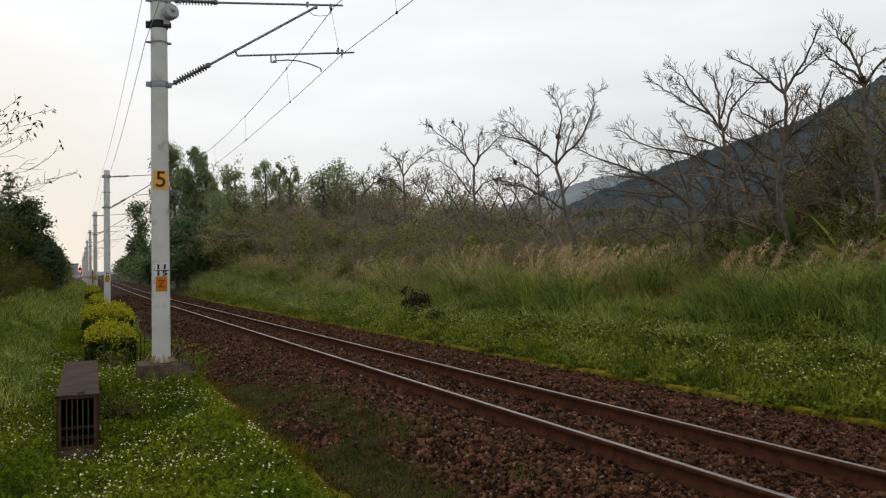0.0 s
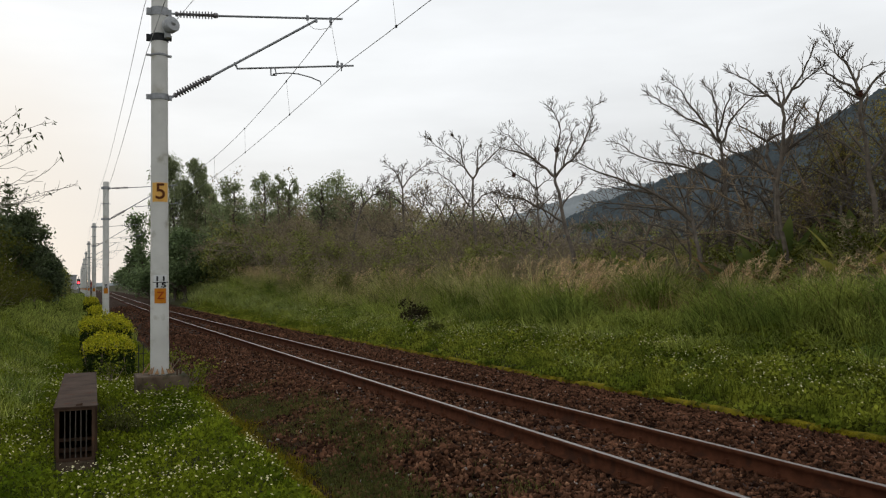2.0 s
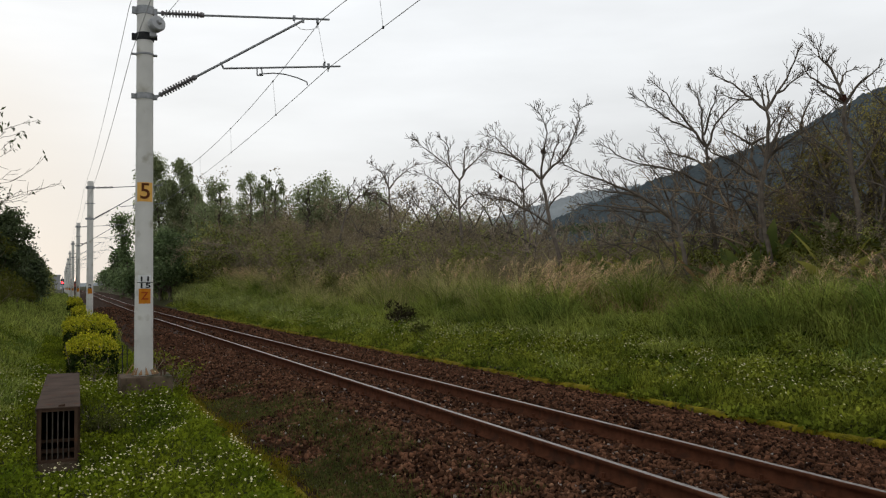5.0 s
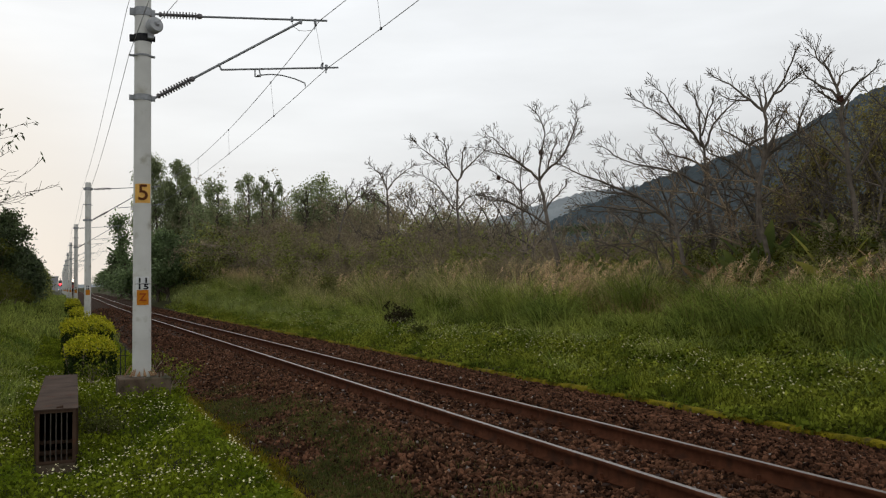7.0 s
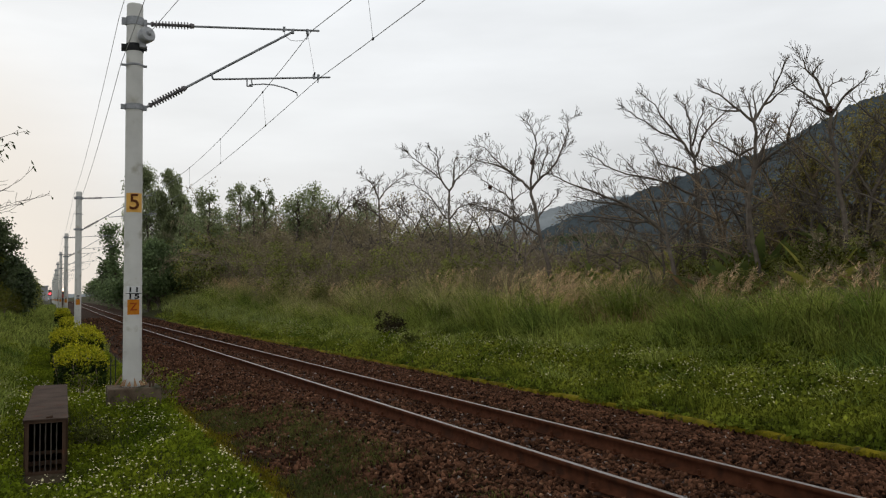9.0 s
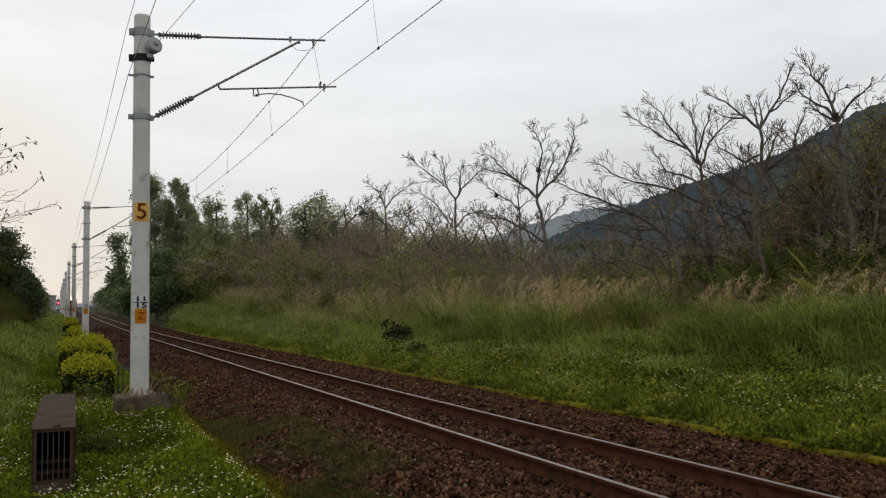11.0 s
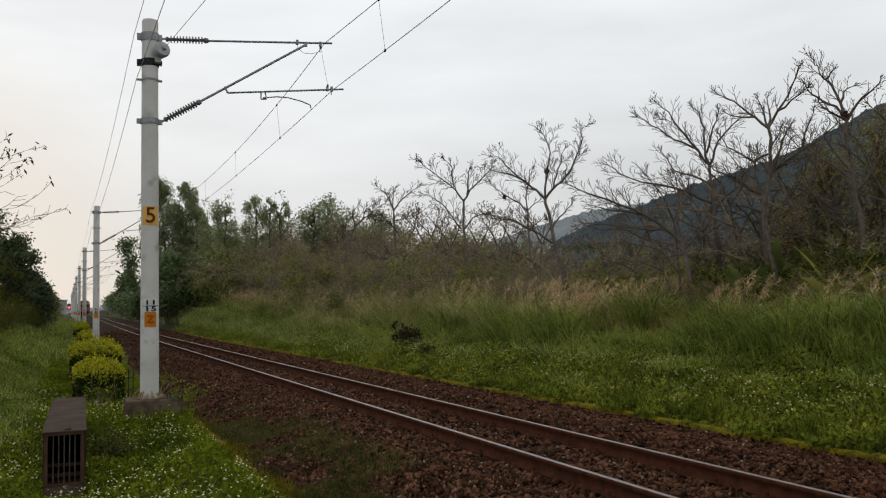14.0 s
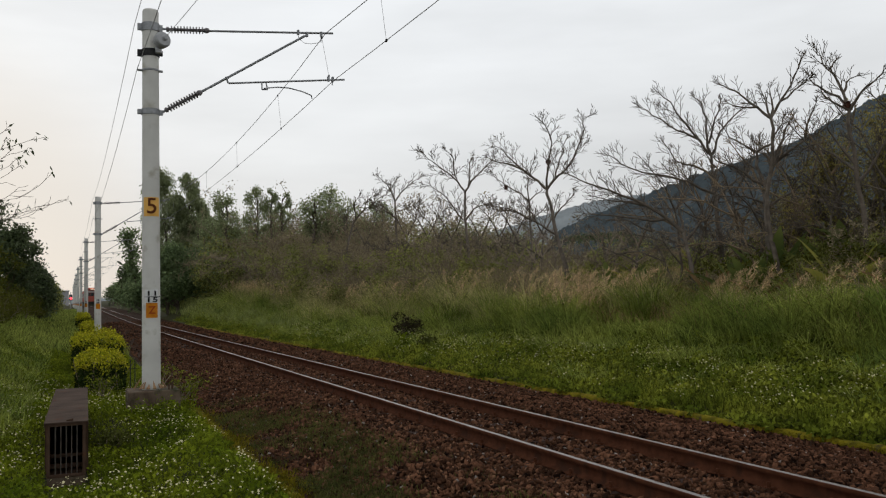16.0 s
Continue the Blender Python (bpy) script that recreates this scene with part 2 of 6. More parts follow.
def mesh_of(name, verts, faces, mat, shade=False):
    """A mesh from arrays; faces is a list of integer arrays, each of faces with the same number of corners."""
    me = bpy.data.meshes.new(name)
    faces = [np.asarray(f, np.int32) for f in faces if len(f)]
    loops = np.concatenate([f.ravel() for f in faces])
    totals = np.concatenate([np.full(len(f), f.shape[1], np.int32) for f in faces])
    starts = np.concatenate([[0], np.cumsum(totals)[:-1]]).astype(np.int32)
    me.vertices.add(len(verts))
    me.vertices.foreach_set("co", np.asarray(verts, np.float32).ravel())
    me.loops.add(len(loops))
    me.loops.foreach_set("vertex_index", loops)
    me.polygons.add(len(totals))
    me.polygons.foreach_set("loop_start", starts)
    me.polygons.foreach_set("loop_total", totals)
    if shade:
        me.polygons.foreach_set("use_smooth", np.ones(len(totals), bool))
    me.update(calc_edges=True)
    me.validate()
    me.materials.append(MAT[mat])
    return me


def put(name, me, parent=None, m=None, label=""):
    ob = new(name, me)
    if m is not None:
        ob.matrix_basis = m
    ob.parent = parent
    if label:
        ob["label"] = label
    return ob


def part(name, bm, mat, parent, label="", shade=False):
    me = bpy.data.meshes.new(name)
    bm.to_mesh(me)
    bm.free()
    me.materials.append(MAT[mat])
    if shade:
        me.polygons.foreach_set("use_smooth", np.ones(len(me.polygons), bool))
    return put(name, me, parent, None, label)


def empty(name, m, label, category, group="", kind=""):
    ob = new(name)
    ob.empty_display_size = 0.2
    ob.matrix_basis = m
    return tagged(ob, label, category, group, kind)


def box(bm, lo, hi, bevel=0.0):
    lo, hi = Vector(lo), Vector(hi)
    r = bmesh.ops.create_cube(bm, size=1.0, matrix=Matrix.Translation((lo + hi) / 2) @ Matrix.Diagonal((*(hi - lo), 1)))
    if bevel:
        ed = {e for v in r["verts"] for e in v.link_edges}
        bmesh.ops.bevel(bm, geom=list(ed), offset=bevel, segments=2, affect="EDGES", profile=0.6)
    return bm


def turned(bm, p0, p1, rings, n=16):
    """A body turned about the line p0-p1: rings of (distance along it, radius)."""
    p0, p1 = Vector(p0), Vector(p1)
    d = (p1 - p0).normalized()
    q = d.to_track_quat("Z", "Y").to_matrix()
    last = None
    for s, r in rings:
        ring = [bm.verts.new(p0 + d * s + q @ Vector((r * math.cos(2 * math.pi * k / n), r * math.sin(2 * math.pi * k / n), 0))) for k in range(n)]
        if last:
            for k in range(n):
                bm.faces.new((last[k], last[(k + 1) % n], ring[(k + 1) % n], ring[k]))
        else:
            bm.faces.new(ring[::-1])
        last = ring
    bm.faces.new(last)
    return bm


def rod(bm, p0, p1, r0, r1=None, n=10):
    return turned(bm, p0, p1, [(0, r0), ((Vector(p1) - Vector(p0)).length, r0 if r1 is None else r1)], n)


def tubes(name, segs, mat, sides=4):
    """One mesh of many thin tapered tubes: segs of (p0, p1, r0, r1)."""
    p0 = np.array([s[0] for s in segs], float)
    p1 = np.array([s[1] for s in segs], float)
    r0 = np.array([s[2] for s in segs], float)[:, None, None]
    r1 = np.array([s[3] for s in segs], float)[:, None, None]
    d = p1 - p0
    d /= np.linalg.norm(d, axis=1, keepdims=True) + 1e-9
    ref = np.where(np.abs(d[:, 2:3]) > 0.9, [[1.0, 0, 0]], [[0, 0, 1.0]])
    a = np.cross(d, ref)
    a /= np.linalg.norm(a, axis=1, keepdims=True)
    b = np.cross(d, a)
    ang = 2 * np.pi * np.arange(sides) / sides
    ring = a[:, None] * np.cos(ang)[None, :, None] + b[:, None] * np.sin(ang)[None, :, None]
    v = np.concatenate([p0[:, None] + ring * r0, p1[:, None] + ring * r1], 1).reshape(-1, 3)
    k = np.arange(sides)
    quad = np.stack([k, (k + 1) % sides, (k + 1) % sides + sides, k + sides], 1)
    f = (np.arange(len(segs))[:, None, None] * 2 * sides + quad[None]).reshape(-1, 4)
    return mesh_of(name, v, [f], mat, shade=True)


def unit(v):
    return v / (np.linalg.norm(v, axis=-1, keepdims=True) + 1e-9)


def leaf_cards(p, size, aspect=1.8, rng=RNG, lean=None, flat=0.0):
    """Small pointed leaves (rhombs folded along the midrib) at p, turned at random; lean: the way the tips point; flat: how level they lie."""
    n = len(p)
    u = unit(rng.normal(0, 1, (n, 3)) + (0 if lean is None else np.asarray(lean)))
    w = rng.normal(0, 1, (n, 3))
    w[:, 2] *= 1 - flat
    s = unit(np.cross(u, w))
    if flat:
        s[:, 2] *= 1 - flat
        s = unit(s)
    size = np.broadcast_to(size, (n,))[:, None] * rng.uniform(0.65, 1.35, (n, 1))
    tip, side = u * size, s * size / aspect / 2
    nrm = unit(np.cross(u, s)) * size * 0.12
    v = np.stack([p, p + tip * 0.5 + side + nrm, p + tip, p + tip * 0.5 - side + nrm], 1).reshape(-1, 3)
    return v, np.arange(4 * n).reshape(-1, 4)


def leaf_mesh(name, p, size, mat, **kw):
    v, f = leaf_cards(np.asarray(p, float), size, **kw)
    return mesh_of(name, v, [f], mat)


def blade_mesh(name, p, height, width, mat, bend=0.5, rng=RNG, lean=(0, 0, 0), away=None):
    """Grass blades that arch over: three pieces each; away: the way each blade falls."""
    n = len(p)
    a = rng.uniform(0, 2 * np.pi, n)
    out = np.stack([np.cos(a), np.sin(a), np.zeros(n)], 1)
    if away is not None:
        out = unit(out * 0.45 + unit(away))
    b = rng.uniform(0, 2 * np.pi, n)
    side = np.stack([np.cos(b), np.sin(b), np.zeros(n)], 1) * (np.broadcast_to(width, (n,)) / 2)[:, None]
    hgt = (np.broadcast_to(height, (n,)) * rng.uniform(0.6, 1.2, n))[:, None]
    k = rng.uniform(0.3, 1.2, (n, 1)) * bend
    up = np.array([0, 0, 1.0]) + np.asarray(lean)
    m1 = p + (up * 0.45 + out * k * 0.12) * hgt
    m2 = p + (up * (0.82 - 0.1 * k) + out * k * 0.42) * hgt
    tip = p + (up * (1.0 - 0.38 * k) + out * k * 0.85) * hgt
    v = np.stack([p - side, p + side, m1 - side * 0.9, m1 + side * 0.9, m2 - side * 0.6, m2 + side * 0.6, tip], 1).reshape(-1, 3)
    i = np.arange(n)[:, None] * 7
    q = np.concatenate([i + [[0, 1, 3, 2]], i + [[2, 3, 5, 4]]])
    t = i + [[4, 5, 6]]
    return mesh_of(name, v, [q, t], mat)


def stuff(name, me, label, category, parent=None):
    ob = put(name, me, parent)
    return tagged(ob, label, category, kind="stuff")


def polar(az, d, z=0.0):
    """A place by its bearing from the line's direction, in degrees, and its distance from the onlooker."""
    return (d * math.sin(radians(az)), d * math.cos(radians(az)), z)

# ---- ground: one sheet from under the line to the horizon ----
RAIL_NEAR, RAIL_FAR, TRACK = 4.251, 5.381, 4.816


def rise(y):
    """The line climbs gently in the distance."""
    return 0.9 * smooth(45, 200, y)


def wobble(x, y):
    return 0.5 * np.sin(x * 1.7 + 0.6 * y) * np.sin(y * 0.9 - 0.4 * x) + 0.5 * np.sin(x * 0.63 - 1.3) * np.sin(y * 0.41 + 2.0)


def ground_z(x, y):
    x, y = np.asarray(x, float), np.asarray(y, float)
    z = np.full(np.broadcast(x, y).shape, -0.36)
    bed = smooth(2.1, 3.35, x) * smooth(8.2, 6.3, x)
    z = z + 0.203 * bed
    left = smooth(2.0, 1.6, x)
    z = z - 0.2 * smooth(1.7, 0.6, x) * smooth(14.3, 11.8, y)
    z = z + left * (0.06 + 0.05 * wobble(x, y))
    z = z + 0.05 * smooth(1.9, 1.4, x) * smooth(0.2, 0.8, x) * smooth(12.8, 14.0, y) * smooth(17.0, 15.4, y)
    z = z + 1.25 * smooth(-0.35, -3.4, x) * smooth(9, 24, y) + 1.6 * smooth(-3, -14, x)
    z = z - 0.12 * smooth(1.6, 1.2, x) * smooth(15.3, 17, y) * smooth(30, 24, y)
    right = smooth(8.45, 8.8, x)
    z = z + right * (0.10 + 0.06 * wobble(x, y))
    z = z + 0.2 * smooth(8.6, 11.5, x) + 0.75 * smooth(11.2, 14.2, x) + 0.35 * smooth(14, 24, x) + 0.1 * smooth(12, 15, x) * wobble(x * 0.7, y * 0.7)
    z = z + 1.15 * smooth(8.8, 11.0, x) * smooth(42, 78, y) - 0.5 * smooth(11.5, 15, x) * smooth(42, 78, y)
    return z + rise(y)


def ground():
    xs = np.concatenate([[-3000, -1200, -500, -200, -90, -45, -28], np.arange(-20, -4, 1.0), np.arange(-4, 2.2, 0.2), np.arange(2.2, 8.6, 0.35), np.arange(8.6, 16, 0.25), np.arange(16, 30, 1.5), [34, 45, 70, 120, 250, 600, 1400, 3000]])
    ys = np.concatenate([[-3000, -1000, -300, -100, -40, -20, -10, -5], np.arange(-2, 32, 0.3), np.arange(32, 80, 1.0), np.arange(80, 260, 6.0), [280, 320, 400, 520, 800, 1500, 3500]])
    gx, gy = np.meshgrid(xs, ys, indexing="ij")
    v = np.stack([gx, gy, ground_z(gx, gy)], -1).reshape(-1, 3)
    i, j = np.meshgrid(np.arange(len(xs) - 1), np.arange(len(ys) - 1), indexing="ij")
    a = (i * len(ys) + j).ravel()
    f = np.stack([a, a + len(ys), a + len(ys) + 1, a + 1], 1)
    me = mesh_of("ground", v, [f], "soil", shade=True)
    me.materials.append(MAT["ballast_bed"])
    cx = (xs[i.ravel()] + xs[i.ravel() + 1]) / 2
    me.polygons.foreach_set("material_index", ((cx > 2.05) & (cx < 8.4)).astype(np.int32))
    tagged(put("ground", me), "grassy earth with a reddish-brown ballast bed", "ground", kind="structure")


ground()


# ---- the track ----
def rail(x):
    """A flat-bottomed rail, rusty, with a head that the wheels keep bright."""
    half = [(0.0, -0.153), (0.061, -0.153), (0.061, -0.142), (0.012, -0.122), (0.0085, -0.05), (0.032, -0.038), (0.0325, -0.008), (0.026, -0.001), (0.0, 0.0)]
    prof = half[1:-1] + [(-a, b) for a, b in half[::-1][1:-1]]
    ys = np.concatenate([np.arange(-30, 60, 6.0), np.arange(60, 260, 20.0), [260, 330, 420, 520]])
    n = len(prof)
    v = np.array([(x + a, y, b + float(rise(y))) for y in ys for a, b in prof])
    k = np.arange(n)
    f = np.concatenate([np.stack([k, (k + 1) % n, (k + 1) % n + n, k + n], 1) + s * n for s in range(len(ys) - 1)])
    me = mesh_of("rail", v, [f], "rail_rust")
    me.materials.append(MAT["rail_top"])
    idx = np.tile(np.isin(k, [6]).astype(np.int32), len(ys) - 1)
    me.polygons.foreach_set("material_index", idx)
    tagged(put("rail", me), "rust-brown steel rail with a bright worn head", "rail", group="rails of the track", kind="structure")


rail(RAIL_NEAR)
rail(RAIL_FAR)


def sleepers():
    top = empty("sleeper", pose(TRACK, -10.02, 0), "grey-brown concrete sleeper half sunk in ballast under the rails", "sleeper", group="sleepers of the track")
    bm = bmesh.new()
    box(bm, (-1.0, -0.12, -0.33), (1.0, 0.12, -0.153), 0.02)
    part("beam", bm, "sleeper_concrete", top)
    for s in (-0.565, 0.565):
        for e in (-1, 1):
            bm = bmesh.new()
            box(bm, (s + e * 0.07 - 0.035, -0.05, -0.153), (s + e * 0.07 + 0.035, 0.05, -0.128), 0.006)
            rod(bm, (s + e * 0.085, 0, -0.14), (s + e * 0.085, 0, -0.085), 0.017, n=6)
            part("clip", bm, "rail_rust", top, "rusty rail clip with bolt")
    for k in range(1, 104):
        copy_thing(top, pose(TRACK + RNG.normal(0, 0.01), -10.02 + 0.62 * k, float(rise(-10.02 + 0.62 * k)), 0, 0, RNG.normal(0, 0.5)))


sleepers()


def ballast():
    """Broken stones, thickest near the onlooker; loose shape from a dented octahedron."""
    oct_v = np.array([(1, 0, 0), (-1, 0, 0), (0, 1, 0), (0, -1, 0), (0, 0, 1), (0, 0, -1)], float)
    oct_f = np.array([(0, 2, 4), (2, 1, 4), (1, 3, 4), (3, 0, 4), (2, 0, 5), (1, 2, 5), (3, 1, 5), (0, 3, 5)])
    cube_v = np.array([(a, b, c) for a in (-1, 1) for b in (-1, 1) for c in (-1, 1)], float) * 0.72
    cube_f = np.array([(0, 1, 3), (0, 3, 2), (4, 6, 7), (4, 7, 5), (0, 4, 5), (0, 5, 1), (2, 3, 7), (2, 7, 6), (0, 2, 6), (0, 6, 4), (1, 5, 7), (1, 7, 3)])

    def stones(name, n, y0, y1, r, mat, pick=1.3, x0=2.12, x1=8.3):
        y = y0 + (y1 - y0) * RNG.uniform(0, 1, n) ** pick
        x = RNG.uniform(x0, x1, n)
        keep = (np.abs(x - RAIL_NEAR) > 0.09) & (np.abs(x - RAIL_FAR) > 0.09)
        x, y = x[keep], y[keep]
        n = len(x)
        rad = r * RNG.uniform(0.6, 1.35, n)
        c = np.stack([x, y, ground_z(x, y) + rad * 0.25], 1)
        for base_v, base_f, sel in ((oct_v, oct_f, np.arange(n) % 4 > 0), (cube_v, cube_f, np.arange(n) % 4 == 0)):
            m = sel.sum()
            t = base_v[None] * RNG.uniform(0.7, 1.15, (m, len(base_v), 1)) * RNG.uniform([0.8, 0.7, 0.5], [1.3, 1.1, 0.8], (m, 3))[:, None]
            q, _ = np.linalg.qr(RNG.normal(0, 1, (m, 3, 3)))
            v = np.einsum("nij,nkj->nki", q, t) * rad[sel][:, None, None] + c[sel][:, None]
            f = (np.arange(m)[:, None, None] * len(base_v) + base_f[None]).reshape(-1, 3)
            stuff("ballast", mesh_of(name, v.reshape(-1, 3), [f], mat), {"stone": "reddish-brown broken ballast stones along the track", "tan_stone": "pale tan chips and litter on the ballast shoulder"}.get(mat, "pale grey stones scattered among the ballast"), "ballast")

    stones("ballast", 52000, 4.2, 30, 0.029, "stone", 1.7)
    stones("ballast", 7000, 28, 75, 0.05, "stone", 1.2)
    stones("ballast", 3200, 4.3, 24, 0.021, "tan_stone", 1.5, 2.3, 4.15)
    stones("ballast", 1300, 4.3, 24, 0.02, "tan_stone", 1.5, 4.3, 5.3)
    stones("ballast", 1100, 4.5, 26, 0.023, "pale_stone", 1.3)


def kerb(x, y0, y1, w, top, jitter, label):
    line = empty("kerb", pose(x, 0, 0), label, "kerb", kind="structure")
    for k in range(int((y1 - y0) / 1.0)):
        y = y0 + k
        bm = bmesh.new()
        n = 9
        h = [top + 0.025 * noise.noise((x, y * 3 + q * 0.5, 1)) for q in range(n)]
        e = [0.03 * noise.noise((x + 5, y * 3 + q * 0.7, 4)) for q in range(n)]
        prof = [(-w / 2, -0.14), (-w / 2 - 0.015, 0.0), (-w / 4, 0.035), (w / 4, 0.035), (w / 2, 0.0), (w / 2, -0.14)]
        rows = [[bm.verts.new((a + e[q] * (1 if a < 0 else 0.4), y + 0.005 + q * 0.998 / (n - 1), b + h[q] + float(rise(y)))) for a, b in prof] for q in range(n)]
        for a, b in zip(rows, rows[1:]):
            for i in range(len(prof) - 1):
                bm.faces.new((a[i], b[i], b[i + 1], a[i + 1]))
        bm.faces.new(rows[0])
        bm.faces.new(rows[-1][::-1])
        bmesh.ops.recalc_face_normals(bm, faces=bm.faces)
        p = part("kerb_stone", bm, "moss", line, shade=True)
        p.matrix_basis = pose(RNG.normal(0, jitter), 0, RNG.normal(0, 0.006))


# ---- overhead line ----
POLE_X, POLE_Y, SPACING = 1.25, 14.63, 26.88


def letters(text, size, mat, parent, m, name):
    cu = bpy.data.curves.new(name, "FONT")
    cu.body, cu.size, cu.align_x, cu.align_y, cu.extrude = text, size, "CENTER", "CENTER", 0.002
    cu.offset, cu.space_character = 0.003, (1.0 if size < 0.3 else 0.8)
    tmp = new(name, cu)
    bpy.context.view_layer.update()
    me = bpy.data.meshes.new_from_object(tmp.evaluated_get(bpy.context.evaluated_depsgraph_get()))
    bpy.data.objects.remove(tmp)
    me.materials.clear()
    me.materials.append(MAT[mat])
    return put(name, me, parent, m)


def bent_plate(bm, r, z0, z1, half, th=0.004, n=8):
    """A thin sheet bent round the pole, facing the onlooker's side (-y)."""
    rows = []
    for rr in (r, r + th):
        rows.append([[bm.verts.new((rr * math.sin(a), -rr * math.cos(a), z)) for a in np.linspace(-half, half, n)] for z in (z0, z1)])
    for k in range(n - 1):
        (a, b), (c, d) = rows
        bm.faces.new((c[k], c[k + 1], d[k + 1], d[k]))
        bm.faces.new((a[k + 1], a[k], b[k], b[k + 1]))
        bm.faces.new((b[k], d[k], d[k + 1], b[k + 1]))
        bm.faces.new((a[k], a[k + 1], c[k + 1], c[k]))
    for k in (0, n - 1):
        (a, b), (c, d) = rows
        bm.faces.new((a[k], c[k], d[k], b[k]) if k == 0 else (a[k], b[k], d[k], c[k]))
    return bm


def pole_radius(z):
    return 0.146 - 0.0028 * z


def insulator(bm, p0, p1, r, n):
    p0, p1 = Vector(p0), Vector(p1)
    L = (p1 - p0).length
    rings = [(0, r * 0.6), (0.03, r * 0.75), (0.05, r * 0.45)]
    for k in range(n):
        s = 0.06 + (L - 0.14) * k / n
        w = (L - 0.14) / n
        rings += [(s, r * 0.4), (s + w * 0.32, r * 0.42), (s + w * 0.4, r * 1.0), (s + w * 0.62, r * 1.0), (s + w * 0.7, r * 0.42)]
    rings += [(L - 0.07, r * 0.6), (L - 0.05, r * 0.8), (L, r * 0.6)]
    return turned(bm, p0, p1, rings, 12)


def mast(first):
    """A concrete pole with a cantilever over the track; the foot stands at z = 0.11."""
    g = "poles of the overhead line"
    top = empty("catenary_pole", pose(POLE_X, POLE_Y, 0), "white-grey round concrete pole carrying a railway overhead line" if not first else "white-grey concrete pole with yellow and white number plates", "utility pole", g)
    bm = bmesh.new()
    turned(bm, (0, 0, -0.6), (0, 0, 6.31), [(0, pole_radius(0)), (0.7, pole_radius(0)), (3, pole_radius(2.4)), (5, pole_radius(4.4)), (6.88, pole_radius(6.3)), (6.91, pole_radius(6.3) - 0.012)], 32)
    part("pole", bm, "pole_concrete", top, shade=True)
    for z, h, mat in ((6.02, 0.14, "galvanized"), (5.60, 0.10, "dark_band"), (5.30, 0.035, "galvanized"), (4.61, 0.10, "galvanized"), (5.54, 0.03, "dark_band")):
        if mat == "dark_band" and not first:
            continue
        bm = bmesh.new()
        r = pole_radius(z)
        turned(bm, (0, 0, z - h / 2), (0, 0, z + h / 2), [(0, r + 0.002), (0.004, r + 0.012), (h - 0.004, r + 0.012), (h, r + 0.002)], 28)
        box(bm, (-r - 0.075, -0.025, z - h * 0.4), (-r + 0.005, 0.025, z + h * 0.4), 0.004)
        if z != 5.54:
            box(bm, (r - 0.005, -0.03, z - h * 0.4), (r + 0.06, 0.03, z + h * 0.4), 0.004)
        part("clamp", bm, mat, top)
    # upper tube and stay
    arm = put("cantilever", bpy.data.meshes.new("cantilever"), top)
    bm = bmesh.new()
    rod(bm, (0.93, 0, 6.065), (3.12, 0, 6.255), 0.018)
    rod(bm, (0.19, 0, 6.02), (0.26, 0, 6.025), 0.018)
    bm2 = bmesh.new()
    rod(bm2, (0.79, 0, 5.0), (2.64, 0, 6.18), 0.021)
    rod(bm2, (0.18, 0, 4.62), (0.24, 0, 4.66), 0.02)
    part("top_tube", bm, "galvanized", arm)
    part("stay_tube", bm2, "galvanized", arm)
    bm = bmesh.new()
    insulator(bm, (0.25, 0, 6.02), (0.94, 0, 6.07), 0.062, 11)
    part("insulator", bm, "insulator", arm, "brown ribbed insulator")
    bm = bmesh.new()
    insulator(bm, (0.23, 0, 4.655), (0.81, 0, 5.012), 0.062, 11)
    part("insulator", bm, "insulator", arm, "brown ribbed insulator")
    bm = bmesh.new()
    rod(bm, (1.26, 0, 5.195), (3.32, 0, 5.43), 0.016)
    rod(bm, (1.26, 0, 5.195), (1.215, 0, 5.30), 0.016)
    part("registration_tube", bm, "galvanized", arm)
    bm = bmesh.new()
    for a, b in (((1.83, 5.25), (1.83, 5.13)), ((1.83, 5.13), (1.93, 5.14)), ((1.90, 5.26), (1.92, 5.17))):
        rod(bm, (a[0], 0, a[1]), (b[0], 0, b[1]), 0.012, n=6)
    pts = [(1.86, 5.15), (2.1, 5.19), (2.3, 5.19), (2.52, 5.15), (2.70, 5.09), (2.71, 5.03)]
    for a, b in zip(pts, pts[1:]):
        rod(bm, (a[0], -0.02, a[1]), (b[0], -0.02, b[1]), 0.011, n=6)
    part("steady_arm", bm, "galvanized", arm)
    for x, z, drop in ((2.48, 6.21, 0), (2.64, 6.19, 0), (2.90, 6.22, 0.13), (3.02, 5.42, 0), (3.1, 5.42, 0.09)):
        bm = bmesh.new()
        box(bm, (x - 0.02, -0.022, z - 0.05), (x + 0.02, 0.022, z + 0.04), 0.005)
        if drop:
            rod(bm, (x, 0, z - 0.02), (x - 0.01, 0, z - 0.02 - drop), 0.011, n=6)
        part("wire_clamp", bm, "galvanized", arm)
    bm = bmesh.new()
    sag = [(2.48, 6.2), (2.50, 6.1), (2.60, 6.03), (2.72, 6.03), (2.84, 6.06)]
    for a, b in zip(sag, sag[1:]):
        rod(bm, (a[0], 0.02, a[1]), (b[0], 0.02, b[1]), 0.005, n=5)
    part("jumper", bm, "wire_metal", arm)
    bm = bmesh.new() if first else None
